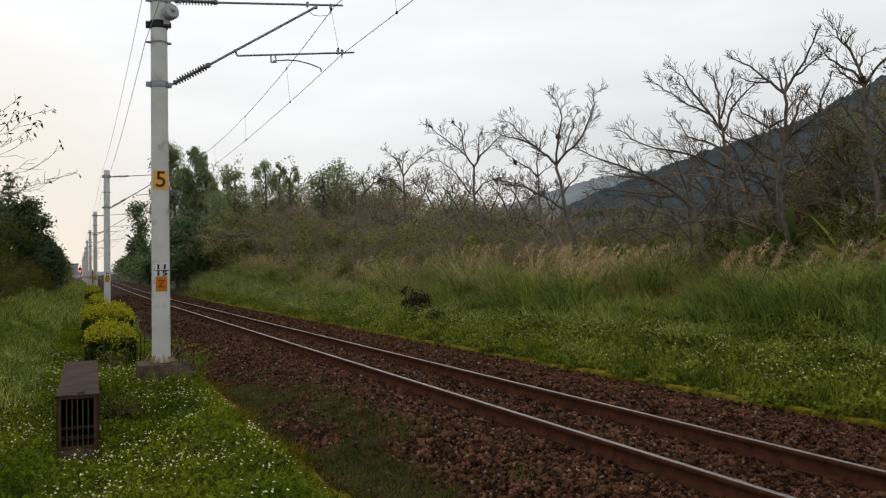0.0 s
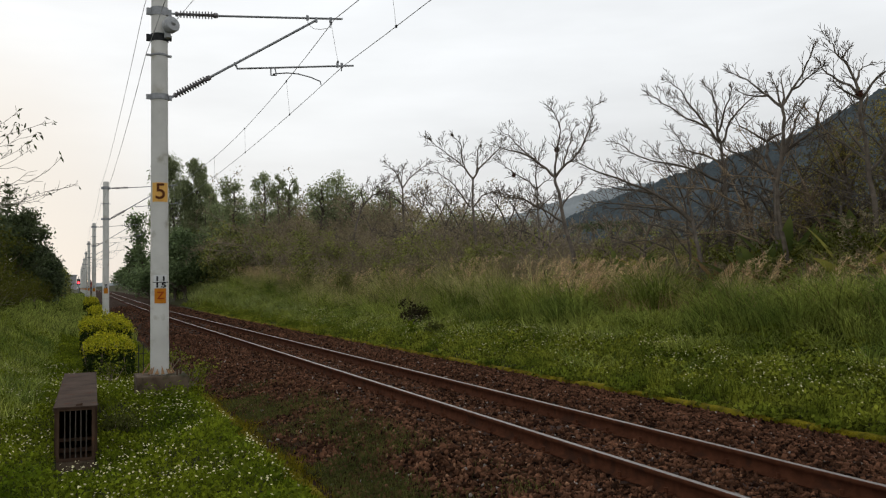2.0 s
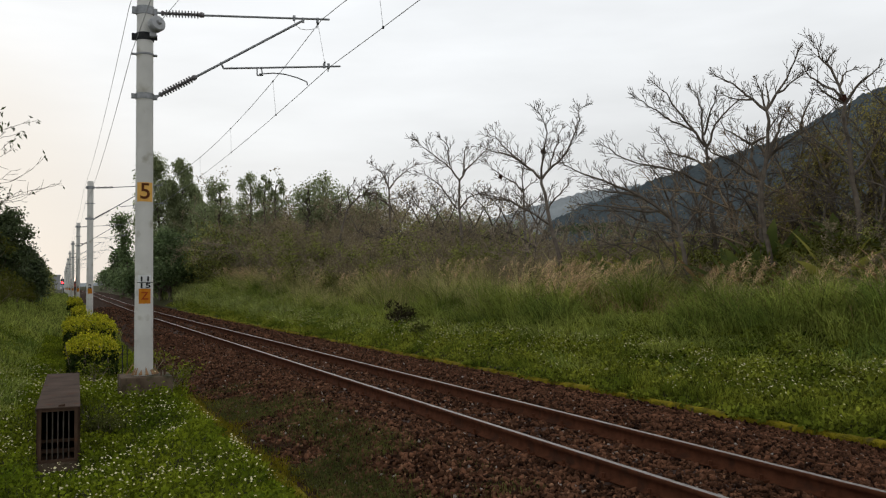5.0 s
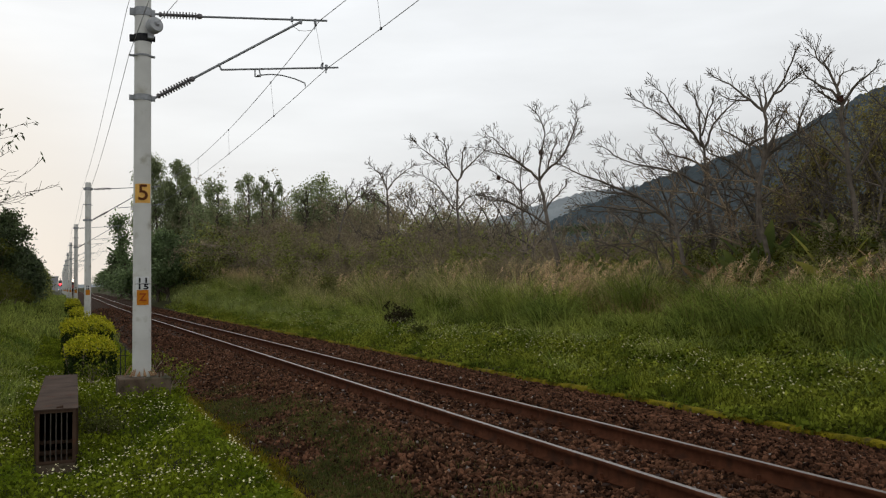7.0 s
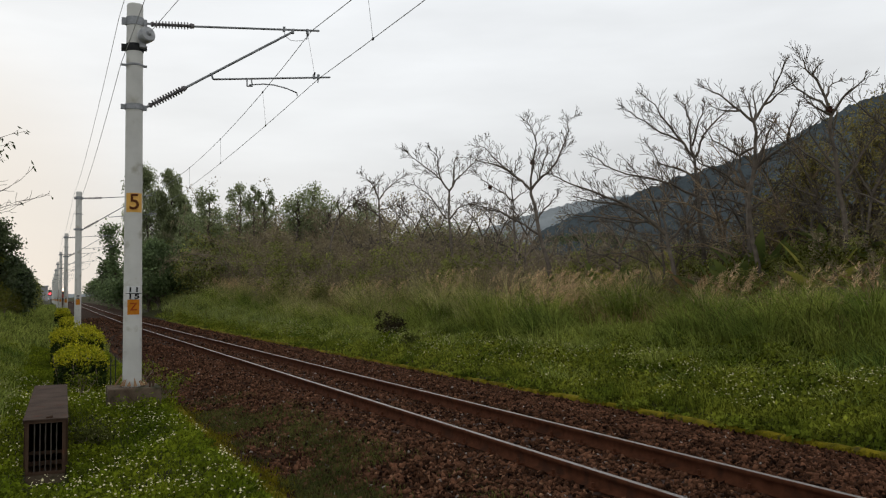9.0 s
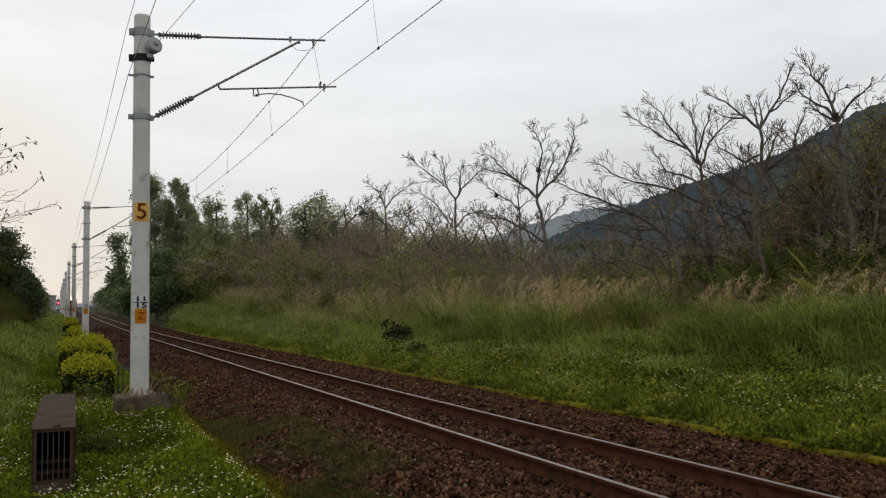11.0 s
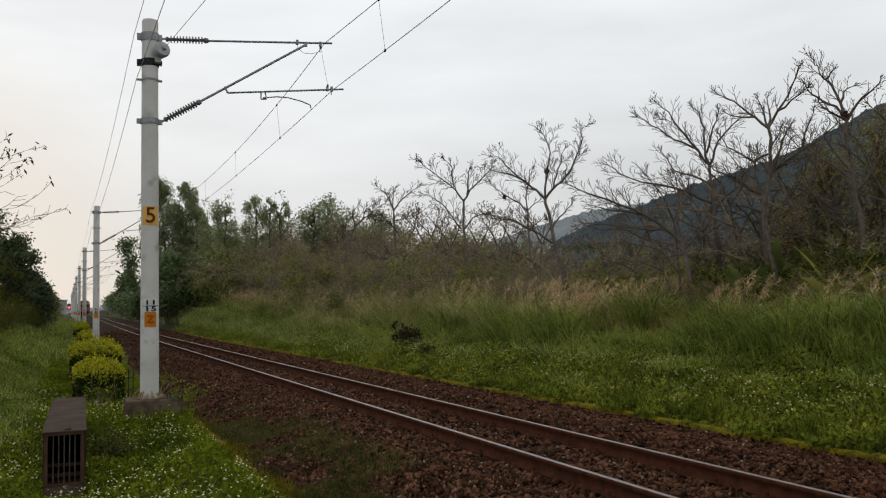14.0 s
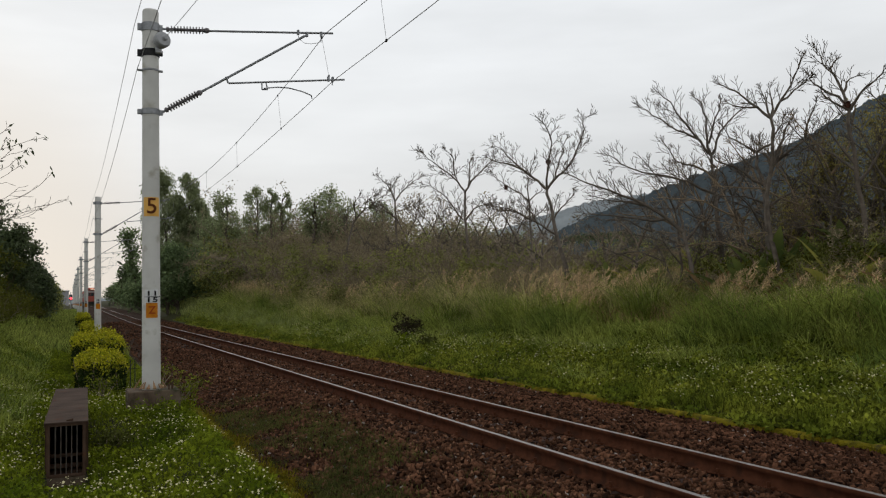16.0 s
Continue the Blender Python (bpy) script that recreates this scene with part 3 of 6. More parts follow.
    if first:
        turned(bm, (0.12, -0.14, 5.74), (0.22, -0.36, 5.80), [(0, 0.05), (0.02, 0.12), (0.13, 0.135), (0.16, 0.12), (0.17, 0.05), (0.21, 0.03)], 20)
        box(bm, (0.06, -0.2, 5.56), (0.16, -0.1, 5.74), 0.01)
        part("drum_insulator", bm, "grey_insulator", top, "grey round drum insulator", shade=False)
    if first:
        bm = bent_plate(bmesh.new(), pole_radius(3.04) + 0.002, 2.885, 3.195, 0.95)
        part("number_plate", bm, "yellow_plate", top, "yellow plate with a brown figure")
        bm = bent_plate(bmesh.new(), pole_radius(1.58) + 0.002, 1.488, 1.70, 0.75)
        part("mark_plate", bm, "white_plate", top, "white plate with black figures")
        bm = bent_plate(bmesh.new(), pole_radius(1.36) + 0.002, 1.245, 1.485, 0.65)
        part("warning_plate", bm, "orange_plate", top, "orange plate with a red mark")
        face = lambda z, lift=0.012: pose(0, -pole_radius(z) - lift, z, 90, 0, 0)
        letters("5", 0.36, "brown_paint", top, face(3.04), "figure")
        for text, dx, z in (("1", -0.05, 1.637), ("1", 0.05, 1.637), ("1", -0.05, 1.533), ("5", 0.05, 1.533)):
            letters(text, 0.108, "black_paint", top, Matrix.Translation((dx, 0, 0)) @ face(z) @ Matrix.Diagonal((1.6, 1, 1, 1)), "figure")
        bm = bmesh.new()
        box(bm, (-0.12, -pole_radius(1.58) - 0.014, 1.578), (0.12, -pole_radius(1.58) - 0.009, 1.588))
        part("dividing_line", bm, "black_paint", top)
        letters("Z", 0.17, "red_paint", top, face(1.365) @ Matrix.Shear("XZ", 4, (0.0, 0.0)), "figure")
        bm = bmesh.new()
        box(bm, (-0.37, -0.38, -0.42), (0.41, 0.40, 0.10), 0.025)
        part("plinth", bm, "plinth_concrete", top, "weathered concrete footing block")
        rng = np.random.default_rng(8)
        for k in range(8):
            a = radians(-75 + 21 * k + rng.uniform(-6, 6))
            c, s = math.sin(a), -math.cos(a)
            hh, ww, oo = rng.uniform(0.05, 0.17), rng.uniform(0.012, 0.035), rng.uniform(0.2, 0.29)
            bm = bmesh.new()
            v = [bm.verts.new(p) for p in ((c * 0.155, s * 0.155, 0.115 + hh), (c * oo + s * ww, s * oo - c * ww, 0.117), (c * oo - s * ww, s * oo + c * ww, 0.117))]
            w = [bm.verts.new(p.co + Vector((c * 0.012, s * 0.012, 0.012))) for p in v]
            bm.faces.new(w)
            bm.faces.new(v[::-1])
            for i in range(3):
                bm.faces.new((v[i], v[(i + 1) % 3], w[(i + 1) % 3], w[i]))
            bmesh.ops.recalc_face_normals(bm, faces=bm.faces)
            part("husk", bm, "dry_leaf", top, "dry tan flake at the pole's foot")
        for dx, dy in ((0.3, -0.2), (0.33, 0.02), (0.24, -0.3)):
            bm = rod(bmesh.new(), (dx, dy, 0.09), (dx, dy, 0.2), 0.014, n=8)
            part("bolt", bm, "rusty_steel", top, "rusty anchor bolt")
    else:
        bm = bent_plate(bmesh.new(), pole_radius(1.36) + 0.002, 1.245, 1.485, 0.65)
        part("warning_plate", bm, "orange_plate", top, "orange plate")
        bm = bent_plate(bmesh.new(), pole_radius(1.58) + 0.002, 1.49, 1.685, 0.75)
        part("mark_plate", bm, "white_plate", top, "white plate")
        bm = bmesh.new()
        for z in (1.525, 1.635):
            for x in (-0.035, 0.035):
                box(bm, (x - 0.022, -pole_radius(z) - 0.02, z - 0.04), (x + 0.022, -pole_radius(z) - 0.008, z + 0.04))
        part("figure", bm, "black_paint", top)
    return top


mast(True)
far_mast = mast(False)
far_mast.matrix_basis = pose(POLE_X, POLE_Y + SPACING, 0)
for k in range(2, 10):
    copy_thing(far_mast, pose(POLE_X + (0.0 if k < 6 else 0.03 * (k - 5)), POLE_Y + SPACING * k, 0))


def wires():
    """Messenger and contact wire with droppers, and two feeders on the field side."""
    g = "wires of the overhead line"
    k0, k1 = -1, 9
    contact, carrier, feed_a, feed_b, earth = [], [], [], [], []
    drops = []
    for k in range(k0, k1):
        y0, y1 = POLE_Y + SPACING * k, POLE_Y + SPACING * (k + 1)
        n = 12

        def at_span(s):
            return y0 + (y1 - y0) * s, 4 * s * (1 - s), 4.32 + 0.05 * math.cos(math.pi * (k + s))

        for i in range(n):
            (ya, sa, xa), (yb, sb, xb) = at_span(i / n), at_span((i + 1) / n)
            contact.append(((xa, ya, 5.40 - 0.18 * sa), (xb, yb, 5.40 - 0.18 * sb), 0.0062, 0.0062))
            carrier.append(((xa - 0.14 * (1 - sa), ya, 6.24 - 0.37 * sa), (xb - 0.14 * (1 - sb), yb, 6.24 - 0.37 * sb), 0.007, 0.007))
            feed_a.append(((1.0, ya, 6.04 - 0.3 * sa), (1.0, yb, 6.04 - 0.3 * sb), 0.0046, 0.0046))
            feed_b.append(((1.04, ya, 5.31 - 0.32 * sa), (1.04, yb, 5.31 - 0.32 * sb), 0.005, 0.005))
        for s in (0.153, 0.35, 0.556, 0.75, 0.897):
            y, sag, xc = at_span(s)
            drops.append(((xc - 0.14 * (1 - sag), y, 6.24 - 0.37 * sag), (xc, y, 5.40 - 0.18 * sag)))
        drops.append(((4.16, y1, 6.15), (4.28, y1, 5.47)))
    tagged(put("contact_wire", tubes("contact_wire", contact, "wire_metal", 6)), "thin grey copper contact wire over the track", "overhead wire", g)
    cw = tagged(put("carrier_wire", tubes("carrier_wire", carrier, "wire_metal", 6)), "thin grey carrier cable with droppers over the track", "overhead wire", g)
    for a, b in drops:
        if a[1] < 150:
            d = put("dropper", tubes("dropper", [(a, b, 0.0035, 0.0035)], "wire_metal", 5), cw)
            for q in (a, b):
                bm = bmesh.new()
                box(bm, (q[0] - 0.012, q[1] - 0.025, q[2] - 0.02), (q[0] + 0.012, q[1] + 0.025, q[2] + 0.02), 0.004)
                part("dropper_clip", bm, "dark_band", d)
    tagged(put("feeder_wire", tubes("feeder_wire", feed_a, "wire_metal", 6)), "thin grey feeder wire beside the poles", "overhead wire", g)
    tagged(put("feeder_wire", tubes("feeder_wire", feed_b, "wire_metal", 6)), "thin grey earth wire beside the poles", "overhead wire", g)
    slack = [((1.47, 14.27, 5.8), (1.83, 12.5, 6.0), 0.005, 0.005), ((1.83, 12.5, 6.0), (4.3, -12, 6.4), 0.005, 0.005)]
    tagged(put("feeder_wire", tubes("feeder_wire", slack, "wire_metal", 6)), "thin grey wire running to the drum insulator", "overhead wire", g)


wires()


# ---- things beside the line ----
def steel_box():
    top = empty("steel_box", pose(0.0, 10.4, -0.60, 0, 0, -1.0), "rusty brown steel box with a barred front, standing in flowering weeds", "box")
    L, W, H0, H1 = 4.0, 0.2, 0.20, 0.79
    bm = bmesh.new()
    for x in (-W, W - 0.02):
        box(bm, (x, 0.03, H0), (x + 0.02, L, H1), 0.003)
    box(bm, (-W, L - 0.02, H0), (W, L, H1), 0.003)
    box(bm, (-W + 0.02, 0.03, H0), (W - 0.02, L - 0.02, H0 + 0.015))
    for k in range(5):
        for s in (-1, 1):
            x = s * (W + 0.012)
            box(bm, (x - 0.012, 0.25 + 0.85 * k, H0), (x + 0.012, 0.30 + 0.85 * k, H1 - 0.01), 0.002)
    part("body", bm, "rusty_steel", top)
    for a, b in ((-0.02, 1.98), (1.985, 4.02)):
        bm = bmesh.new()
        box(bm, (-W - 0.025, a, H1), (W + 0.025, b, H1 + 0.014), 0.004)
        box(bm, (-W - 0.025, a, H1 - 0.035), (-W - 0.017, b, H1), 0.002)
        box(bm, (W + 0.017, a, H1 - 0.035), (W + 0.025, b, H1), 0.002)
        lid = part("lid", bm, "lid_steel", top, "dull brown sheet-steel lid")
        if a < 0:
            bm = bmesh.new()
            box(bm, (-0.0, 0.03, H1 + 0.014), (0.07, 0.05, H1 + 0.03), 0.004)
            rod(bm, (0.0, 0.04, H1 + 0.02), (0.07, 0.04, H1 + 0.035), 0.008, n=8)
            part("handle", bm, "rusty_steel", lid, "small rusty lift handle")
    bm = bmesh.new()
    f = 0.035
    box(bm, (-W, 0, H0), (-W + f, 0.035, H1), 0.003)
    box(bm, (W - f, 0, H0), (W, 0.035, H1), 0.003)
    box(bm, (-W + f, 0, H0), (W - f, 0.035, H0 + f), 0.003)
    box(bm, (-W + f, 0, H1 - f), (W - f, 0.035, H1), 0.003)
    part("front_frame", bm, "rusty_steel", top, "rusty angle-iron front frame")
    for k in range(5):
        x = -W + f + (2 * W - 2 * f) * (k + 1) / 6
        part("bar", rod(bmesh.new(), (x, 0.018, H0 + f), (x, 0.018, H1 - f), 0.0065, n=8), "bar_steel", top)
    bm = bmesh.new()
    box(bm, (-W + 0.02, 0.3, H0 + 0.05), (W - 0.02, 0.34, H0 + 0.10), 0.004)
    box(bm, (-W + 0.02, 0.3, H0 + 0.17), (W - 0.02, 0.34, H0 + 0.21), 0.004)
    part("shelf_rail", bm, "rusty_steel", top)
    bm = bmesh.new()
    box(bm, (-W + 0.005, 0.01, -0.12), (W - 0.005, L - 0.01, H0), 0.008)
    part("base", bm, "plinth_concrete", top, "stained concrete base")


steel_box()


def signal():
    x, y = 0.55, 182.0
    z = float(ground_z(x, y))
    top = empty("railway_signal", pose(x, y, z), "distant railway signal showing a red light beside the line", "signal")
    part("mast", rod(bmesh.new(), (0, 0, -0.2), (0, 0, 3.2), 0.07), "galvanized", top)
    bm = bmesh.new()
    box(bm, (-0.3, -0.04, 1.6), (0.3, 0.04, 2.75), 0.04)
    part("backboard", bm, "black_paint", top)
    bm = bmesh.new()
    turned(bm, (0, -0.04, 2.0), (0, -0.12, 2.0), [(0, 0.2), (0.05, 0.2), (0.08, 0.15)], 16)
    part("lamp", bm, "signal_glow", top, "glowing red lamp")


signal()


def train():
    """A red railcar set with a cream band; it comes on towards the onlooker along the track."""
    top = empty("train", pose(TRACK, 395, 1.0), "red and cream electric train with a bright headlight, on the track", "train")
    sec = [(-1.40, 1.0), (-1.42, 1.5), (-1.42, 2.9), (-1.32, 3.45), (-1.0, 3.75), (-0.5, 3.9), (0.5, 3.9), (1.0, 3.75), (1.32, 3.45), (1.42, 2.9), (1.42, 1.5), (1.40, 1.0)]
    for car in range(3):
        y0 = car * 20.6
        body = put("car_body", bpy.data.meshes.new("car_body"), top)
        bm = bmesh.new()
        rows = []
        for y, s in ((0.0, 0.93), (0.35, 0.985), (0.9, 1.0), (19.2, 1.0), (19.75, 0.985), (20.1, 0.93)):
            rows.append([bm.verts.new((a * s, y0 + y, 1.0 + (b - 1.0) * (0.97 + 0.03 * s))) for a, b in sec])
        for a, b in zip(rows, rows[1:]):
            for i in range(len(sec)):
                bm.faces.new((a[i], a[(i + 1) % len(sec)], b[(i + 1) % len(sec)], b[i]))
        bm.faces.new(rows[0][::-1])
        bm.faces.new(rows[-1])
        bmesh.ops.recalc_face_normals(bm, faces=bm.faces)
        part("shell", bm, "train_red", body)
        bm = bmesh.new()
        box(bm, (-1.06, y0 + 0.4, 3.72), (1.06, y0 + 19.6, 3.98), 0.08)
        part("roof", bm, "train_roof", body, "grey roof")
        bm = bmesh.new()
        for s in (-1, 1):
            box(bm, (s * 1.425 - 0.012, y0 + 0.6, 1.95), (s * 1.425 + 0.012, y0 + 19.4, 2.25), 0.004)
        if car == 0:
            box(bm, (-1.33, y0 - 0.015, 2.95), (1.33, y0 + 0.02, 3.3), 0.004)
        part("band", bm, "train_white", body, "cream band")
        for s in (-1, 1):
            for k in range(9):
                bm = bmesh.new()
                box(bm, (s * 1.42 - 0.01, y0 + 1.6 + k * 1.95, 2.3), (s * 1.42 + 0.012, y0 + 2.9 + k * 1.95, 3.0), 0.01)
                part("window", bm, "train_glass", body, "dark window pane")
        for yb in (3.2, 16.6):
            bogie = put("bogie", bpy.data.meshes.new("bogie"), top)
            bm = bmesh.new()
            for s in (-1, 1):
                box(bm, (s * 0.9 - 0.08, y0 + yb - 1.5, 0.4), (s * 0.9 + 0.08, y0 + yb + 1.5, 0.75), 0.05)
            box(bm, (-0.9, y0 + yb - 0.25, 0.45), (0.9, y0 + yb + 0.25, 1.05), 0.05)
            part("bogie_frame", bm, "underframe", bogie)
            for s in (-0.565, 0.565):
                for e in (-1.05, 1.05):
                    part("wheel", turned(bmesh.new(), (s - 0.06, y0 + yb + e, 0.43), (s + 0.06, y0 + yb + e, 0.43), [(0, 0.38), (0.02, 0.43), (0.12, 0.42)], 20), "underframe", bogie)
        bm = bmesh.new()
        box(bm, (-1.25, y0 + 5.5, 0.45), (1.25, y0 + 14.3, 1.02), 0.04)
        part("equipment_case", bm, "underframe", top)
    bm = bmesh.new()
    for a, b in ((-1.12, -0.42), (-0.34, 0.34), (0.42, 1.12)):
        box(bm, (a, -0.02, 2.15), (b, 0.03, 2.9), 0.02)
    part("windscreen", bm, "train_glass", top, "dark windscreen")
    bm = bmesh.new()
    box(bm, (-1.2, -0.12, 0.35), (1.2, 0.1, 0.95), 0.04)
    part("buffer_beam", bm, "underframe", top)
    # headlight oversized so that the lens matches its glare from the camera
    bm = bmesh.new()
    turned(bm, (0, 0.16, 0), (0, -0.06, 0), [(0, 0.3), (0.1, 0.55), (0.22, 0.58)], 24)
    lamp = part("headlight", bm, "underframe", top, "dark headlight housing that turns up to hide its light")
    lamp.matrix_basis = pose(0, -0.2, 3.6)
    bm = bmesh.new()
    turned(bm, (0, -0.056, 0), (0, -0.072, 0), [(0, 0.54), (0.008, 0.54), (0.016, 0.46)], 24)
    part("lens", bm, "headlight_glow", lamp, "bright warm headlight lens")
    return top, lamp


TRAIN, LAMP = train()


# ---- the distance ----
def hills():
    """A forested mountain side behind the trees, and a paler ridge farther off; haze is in their colours."""
    def ridge(name, az0, az1, d0, d1, prof, mat, rough, label, nx=820, ny=70):
        az = np.linspace(az0, az1, nx)
        s = np.linspace(0, 1, ny)
        top = np.interp(az, [p[0] for p in prof], [p[1] for p in prof])
        A, S = np.meshgrid(az, s, indexing="ij")
        D = d0 + (d1 - d0) * S
        x, y = D * np.sin(np.radians(A)), D * np.cos(np.radians(A))
        h = top[:, None] * (d1 / 900.0) * S ** 0.8
        fold = np.array([noise.fractal((a * 0.004, b * 0.004, 3.0), 1.0, 2.0, 5) for a, b in zip(x.ravel(), y.ravel())]).reshape(x.shape)
        tree = np.array([noise.noise((a * 0.11, b * 0.11, 7.0)) + 0.7 * noise.noise((a * 0.29, b * 0.29, 2.0)) for a, b in zip(x.ravel(), y.ravel())]).reshape(x.shape)
        h = h * (1 + 0.10 * fold * (1 - S)) + rough * tree + 1.5
        v = np.stack([x, y, h], -1).reshape(-1, 3)
        i, j = np.meshgrid(np.arange(nx - 1), np.arange(ny - 1), indexing="ij")
        k = (i * ny + j).ravel()
        me = mesh_of(name, v, [np.stack([k, k + ny, k + ny + 1, k + 1], 1)], mat)
        tagged(put(name, me), label, "mountain", kind="structure")

    ridge("backdrop", 29.0, 85, 380, 900, [(29, 12), (30.6, 48), (31.4, 64), (33.3, 78), (37.3, 99), (40.5, 117), (45.6, 138), (48, 155), (51, 178), (60, 215), (85, 240)], "hazed_hill", 3.6, "forested mountain side, tinted dark blue-green for haze")
    ridge("backdrop", 12, 50, 1300, 1800, [(12, 10), (20, 40), (24, 56), (27, 66), (30, 80), (34, 96), (40, 105), (50, 110)], "hazed_far_hills", 5.0, "mountain ridge in the distance, coloured pale for the mist", 220, 24)
    ridge("backdrop", -25, 12, 2000, 2600, [(-25, 6), (-5, 4.5), (4, 5), (12, 6)], "hazed_far_hills", 4.0, "distant low hills, coloured pale for the haze", 120, 12)


def far_building():
    top = empty("building", pose(-4.5, 480, float(rise(480)) - 0.36), "pale grey flat-roofed building far down the line", "building")
    bm = bmesh.new()
    box(bm, (-6, -4, -1.0), (5, 4, 7.2), 0.05)
    part("wall", bm, "far_concrete", top)
    bm = bmesh.new()
    box(bm, (-6.3, -4.4, 7.2), (5.3, 4.4, 7.8), 0.05)
    part("roof", bm, "far_concrete", top)


hills()
far_building()


# ---- trees ----
def grow(rng, p, d, length, r, lev, segs, tips, up=0.12, wob=0.16, spread=0.75, kids=1.0):
    """A branch of a few bent pieces, with side branches of a lower order."""
    n = 2 if lev == 0 else 4
    for i in range(n):
        d = unit(d + rng.normal(0, wob, 3) + np.array([0, 0, up]))
        q = p + d * length / n
        r2 = r * (0.86 if i < n - 1 else 0.7)
        segs.append((p, q, r, r2))
        p, r = q, r2
        if lev > 0 and (i > 0 or rng.random() < 0.5):
            for _ in range(int(kids + rng.random())):
                side = unit(np.cross(d, rng.normal(0, 1, 3)))
                grow(rng, p, unit(d * (1 - spread * 0.45) + side * spread), length * rng.uniform(0.38, 0.62), r * 0.62, lev - 1, segs, tips, up, wob, spread, kids)
    tips.append(p)


def limb_path(rng, pts, depth):
    """A bent limb through the given places of the tree's plane, swaying in depth."""
    out = []
    c = rng.normal(0, depth)
    for k, (a, b) in enumerate(pts):
        out.append(np.array([a, c * k / max(1, len(pts) - 1), b]))
    fine = [out[0]]
    for a, b in zip(out, out[1:]):
        for s in (0.5, 1.0):
            fine.append(a + (b - a) * s + (rng.normal(0, 0.025, 3) if s < 1 else 0))
    return fine


def limb(path, radii, sides=7):
    """One skin drawn along a bent path, tapering."""
    path, n = np.array(path), len(path)
    d = unit(np.gradient(path, axis=0))
    ref = np.where(np.abs(d[:, 1:2]) > 0.9, [[1.0, 0, 0]], [[0, 1.0, 0]])
    a = unit(np.cross(d, ref))
    b = np.cross(d, a)
    ang = 2 * np.pi * np.arange(sides) / sides
    v = path[:, None] + (a[:, None] * np.cos(ang)[None, :, None] + b[:, None] * np.sin(ang)[None, :, None]) * np.asarray(radii)[:, None, None]
    k = np.arange(sides)
    quad = np.stack([k, (k + 1) % sides, (k + 1) % sides + sides, k + sides], 1)
    return v.reshape(-1, 3), (np.arange(n - 1)[:, None, None] * sides + quad[None]).reshape(-1, 4)


def spray(rng, p, d, length, r, lev, segs):
    """A slender twig that curves upward, with shorter twigs set alternately along it."""
    n = 4 if lev else 2
    sign = rng.choice([-1, 1])
    for i in range(n):
        d = unit(d + rng.normal(0, 0.07, 3) + [0, 0, 0.09])
        q = p + d * length / n
        segs.append((p, q, r, r * 0.82))
        p, r = q, r * 0.82
        if lev and i < n - 1:
            side = unit(np.cross(d, np.array([0, 1.0, 0]) + rng.normal(0, 0.5, 3))) * sign
            sign = -sign
            spray(rng, p, unit(d * 0.8 + side * 0.55), length * rng.uniform(0.4, 0.7) * (1 - 0.15 * i), r * 0.8, lev - 1, segs)


def bare_tree(az, dist, trunk, boughs, seed, label, trunk_r=0.10, twigs=0.95, nests=(), mat="pale_bark", fine="bark"):
    """A leafless spreading tree. trunk: places along it in the tree's own plane (aside, height); boughs: the thickness share and the places of each."""
    rng = np.random.default_rng(seed)
    x, y, _ = polar(az, dist)
    z = float(ground_z(x, y)) - 0.1
    top = empty("bare_tree", pose(x, y, z, 0, 0, -az), label, "tree", group="bare trees behind the grass")
    thin = []
    path = limb_path(rng, [(trunk[0][0], 0.0)] + [(a, b - z) for a, b in trunk], 0.1)
    v, f = limb(path, trunk_r * np.linspace(1, 0.5, len(path)), 9)
    put("trunk", mesh_of("trunk", v, [f], mat, True), top)
    for share, pts in boughs:
        path = limb_path(rng, [(a, b - z) for a, b in pts], 0.6)
        n = len(path) - 1
        radii = trunk_r * share * 0.72 * np.linspace(1, 0.0, n + 1) ** 1.2 + 0.011
        v, f = limb(path, radii)
        put("bough", mesh_of("bough", v, [f], fine, True), top)
        total = sum(np.linalg.norm(b - a) for a, b in zip(path, path[1:]))
        sign = 1
        for i, (a, b) in enumerate(zip(path, path[1:])):
            if i < 1:
                continue
            d = unit(b - a)
            m = max(1, int(np.linalg.norm(b - a) * 6.5 * twigs + rng.random()))
            for k in range(m):
                side = unit(np.cross(d, np.array([0, 1.0, 0]) + rng.normal(0, 0.6, 3))) * sign
                sign = -sign
                size = (0.28 + 0.235 * min(total, 3.0)) * rng.uniform(0.45, 1.15) * (1 - 0.45 * i / n)
                spray(rng, a + (b - a) * (k + 1) / m, unit(d * 0.85 + side * 0.6 + [0, 0, 0.08]), size, max(0.0095, radii[i] * 0.42), 2 if size > 0.62 else 1, thin)
        for k in range(2):
            spray(rng, path[-1], unit(d + rng.normal(0, 0.22, 3)), 0.14 + 0.06 * total, 0.010, 1, thin)
    slim = max(0.0075, 0.0003 * dist)
    thin = [(a, b, max(r, slim), max(q, slim * 0.75)) for a, b, r, q in thin]
    put("branchwork", tubes("branchwork", thin, fine, 3), top)["kind"] = "stuff"
    for a, b in nests:
        rn = np.random.default_rng(seed + 9)
        p = np.array([a, 0, b - z]) + unit(rn.normal(0, 1, (260, 3))) * np.array([0.06, 0.06, 0.09]) * rn.uniform(0.7, 1.0, (260, 1))
        put("nest", leaf_mesh("nest", p, 0.06, "nest_straw", rng=rn), top, label="dark reddish clump of dead leaves")
    return top


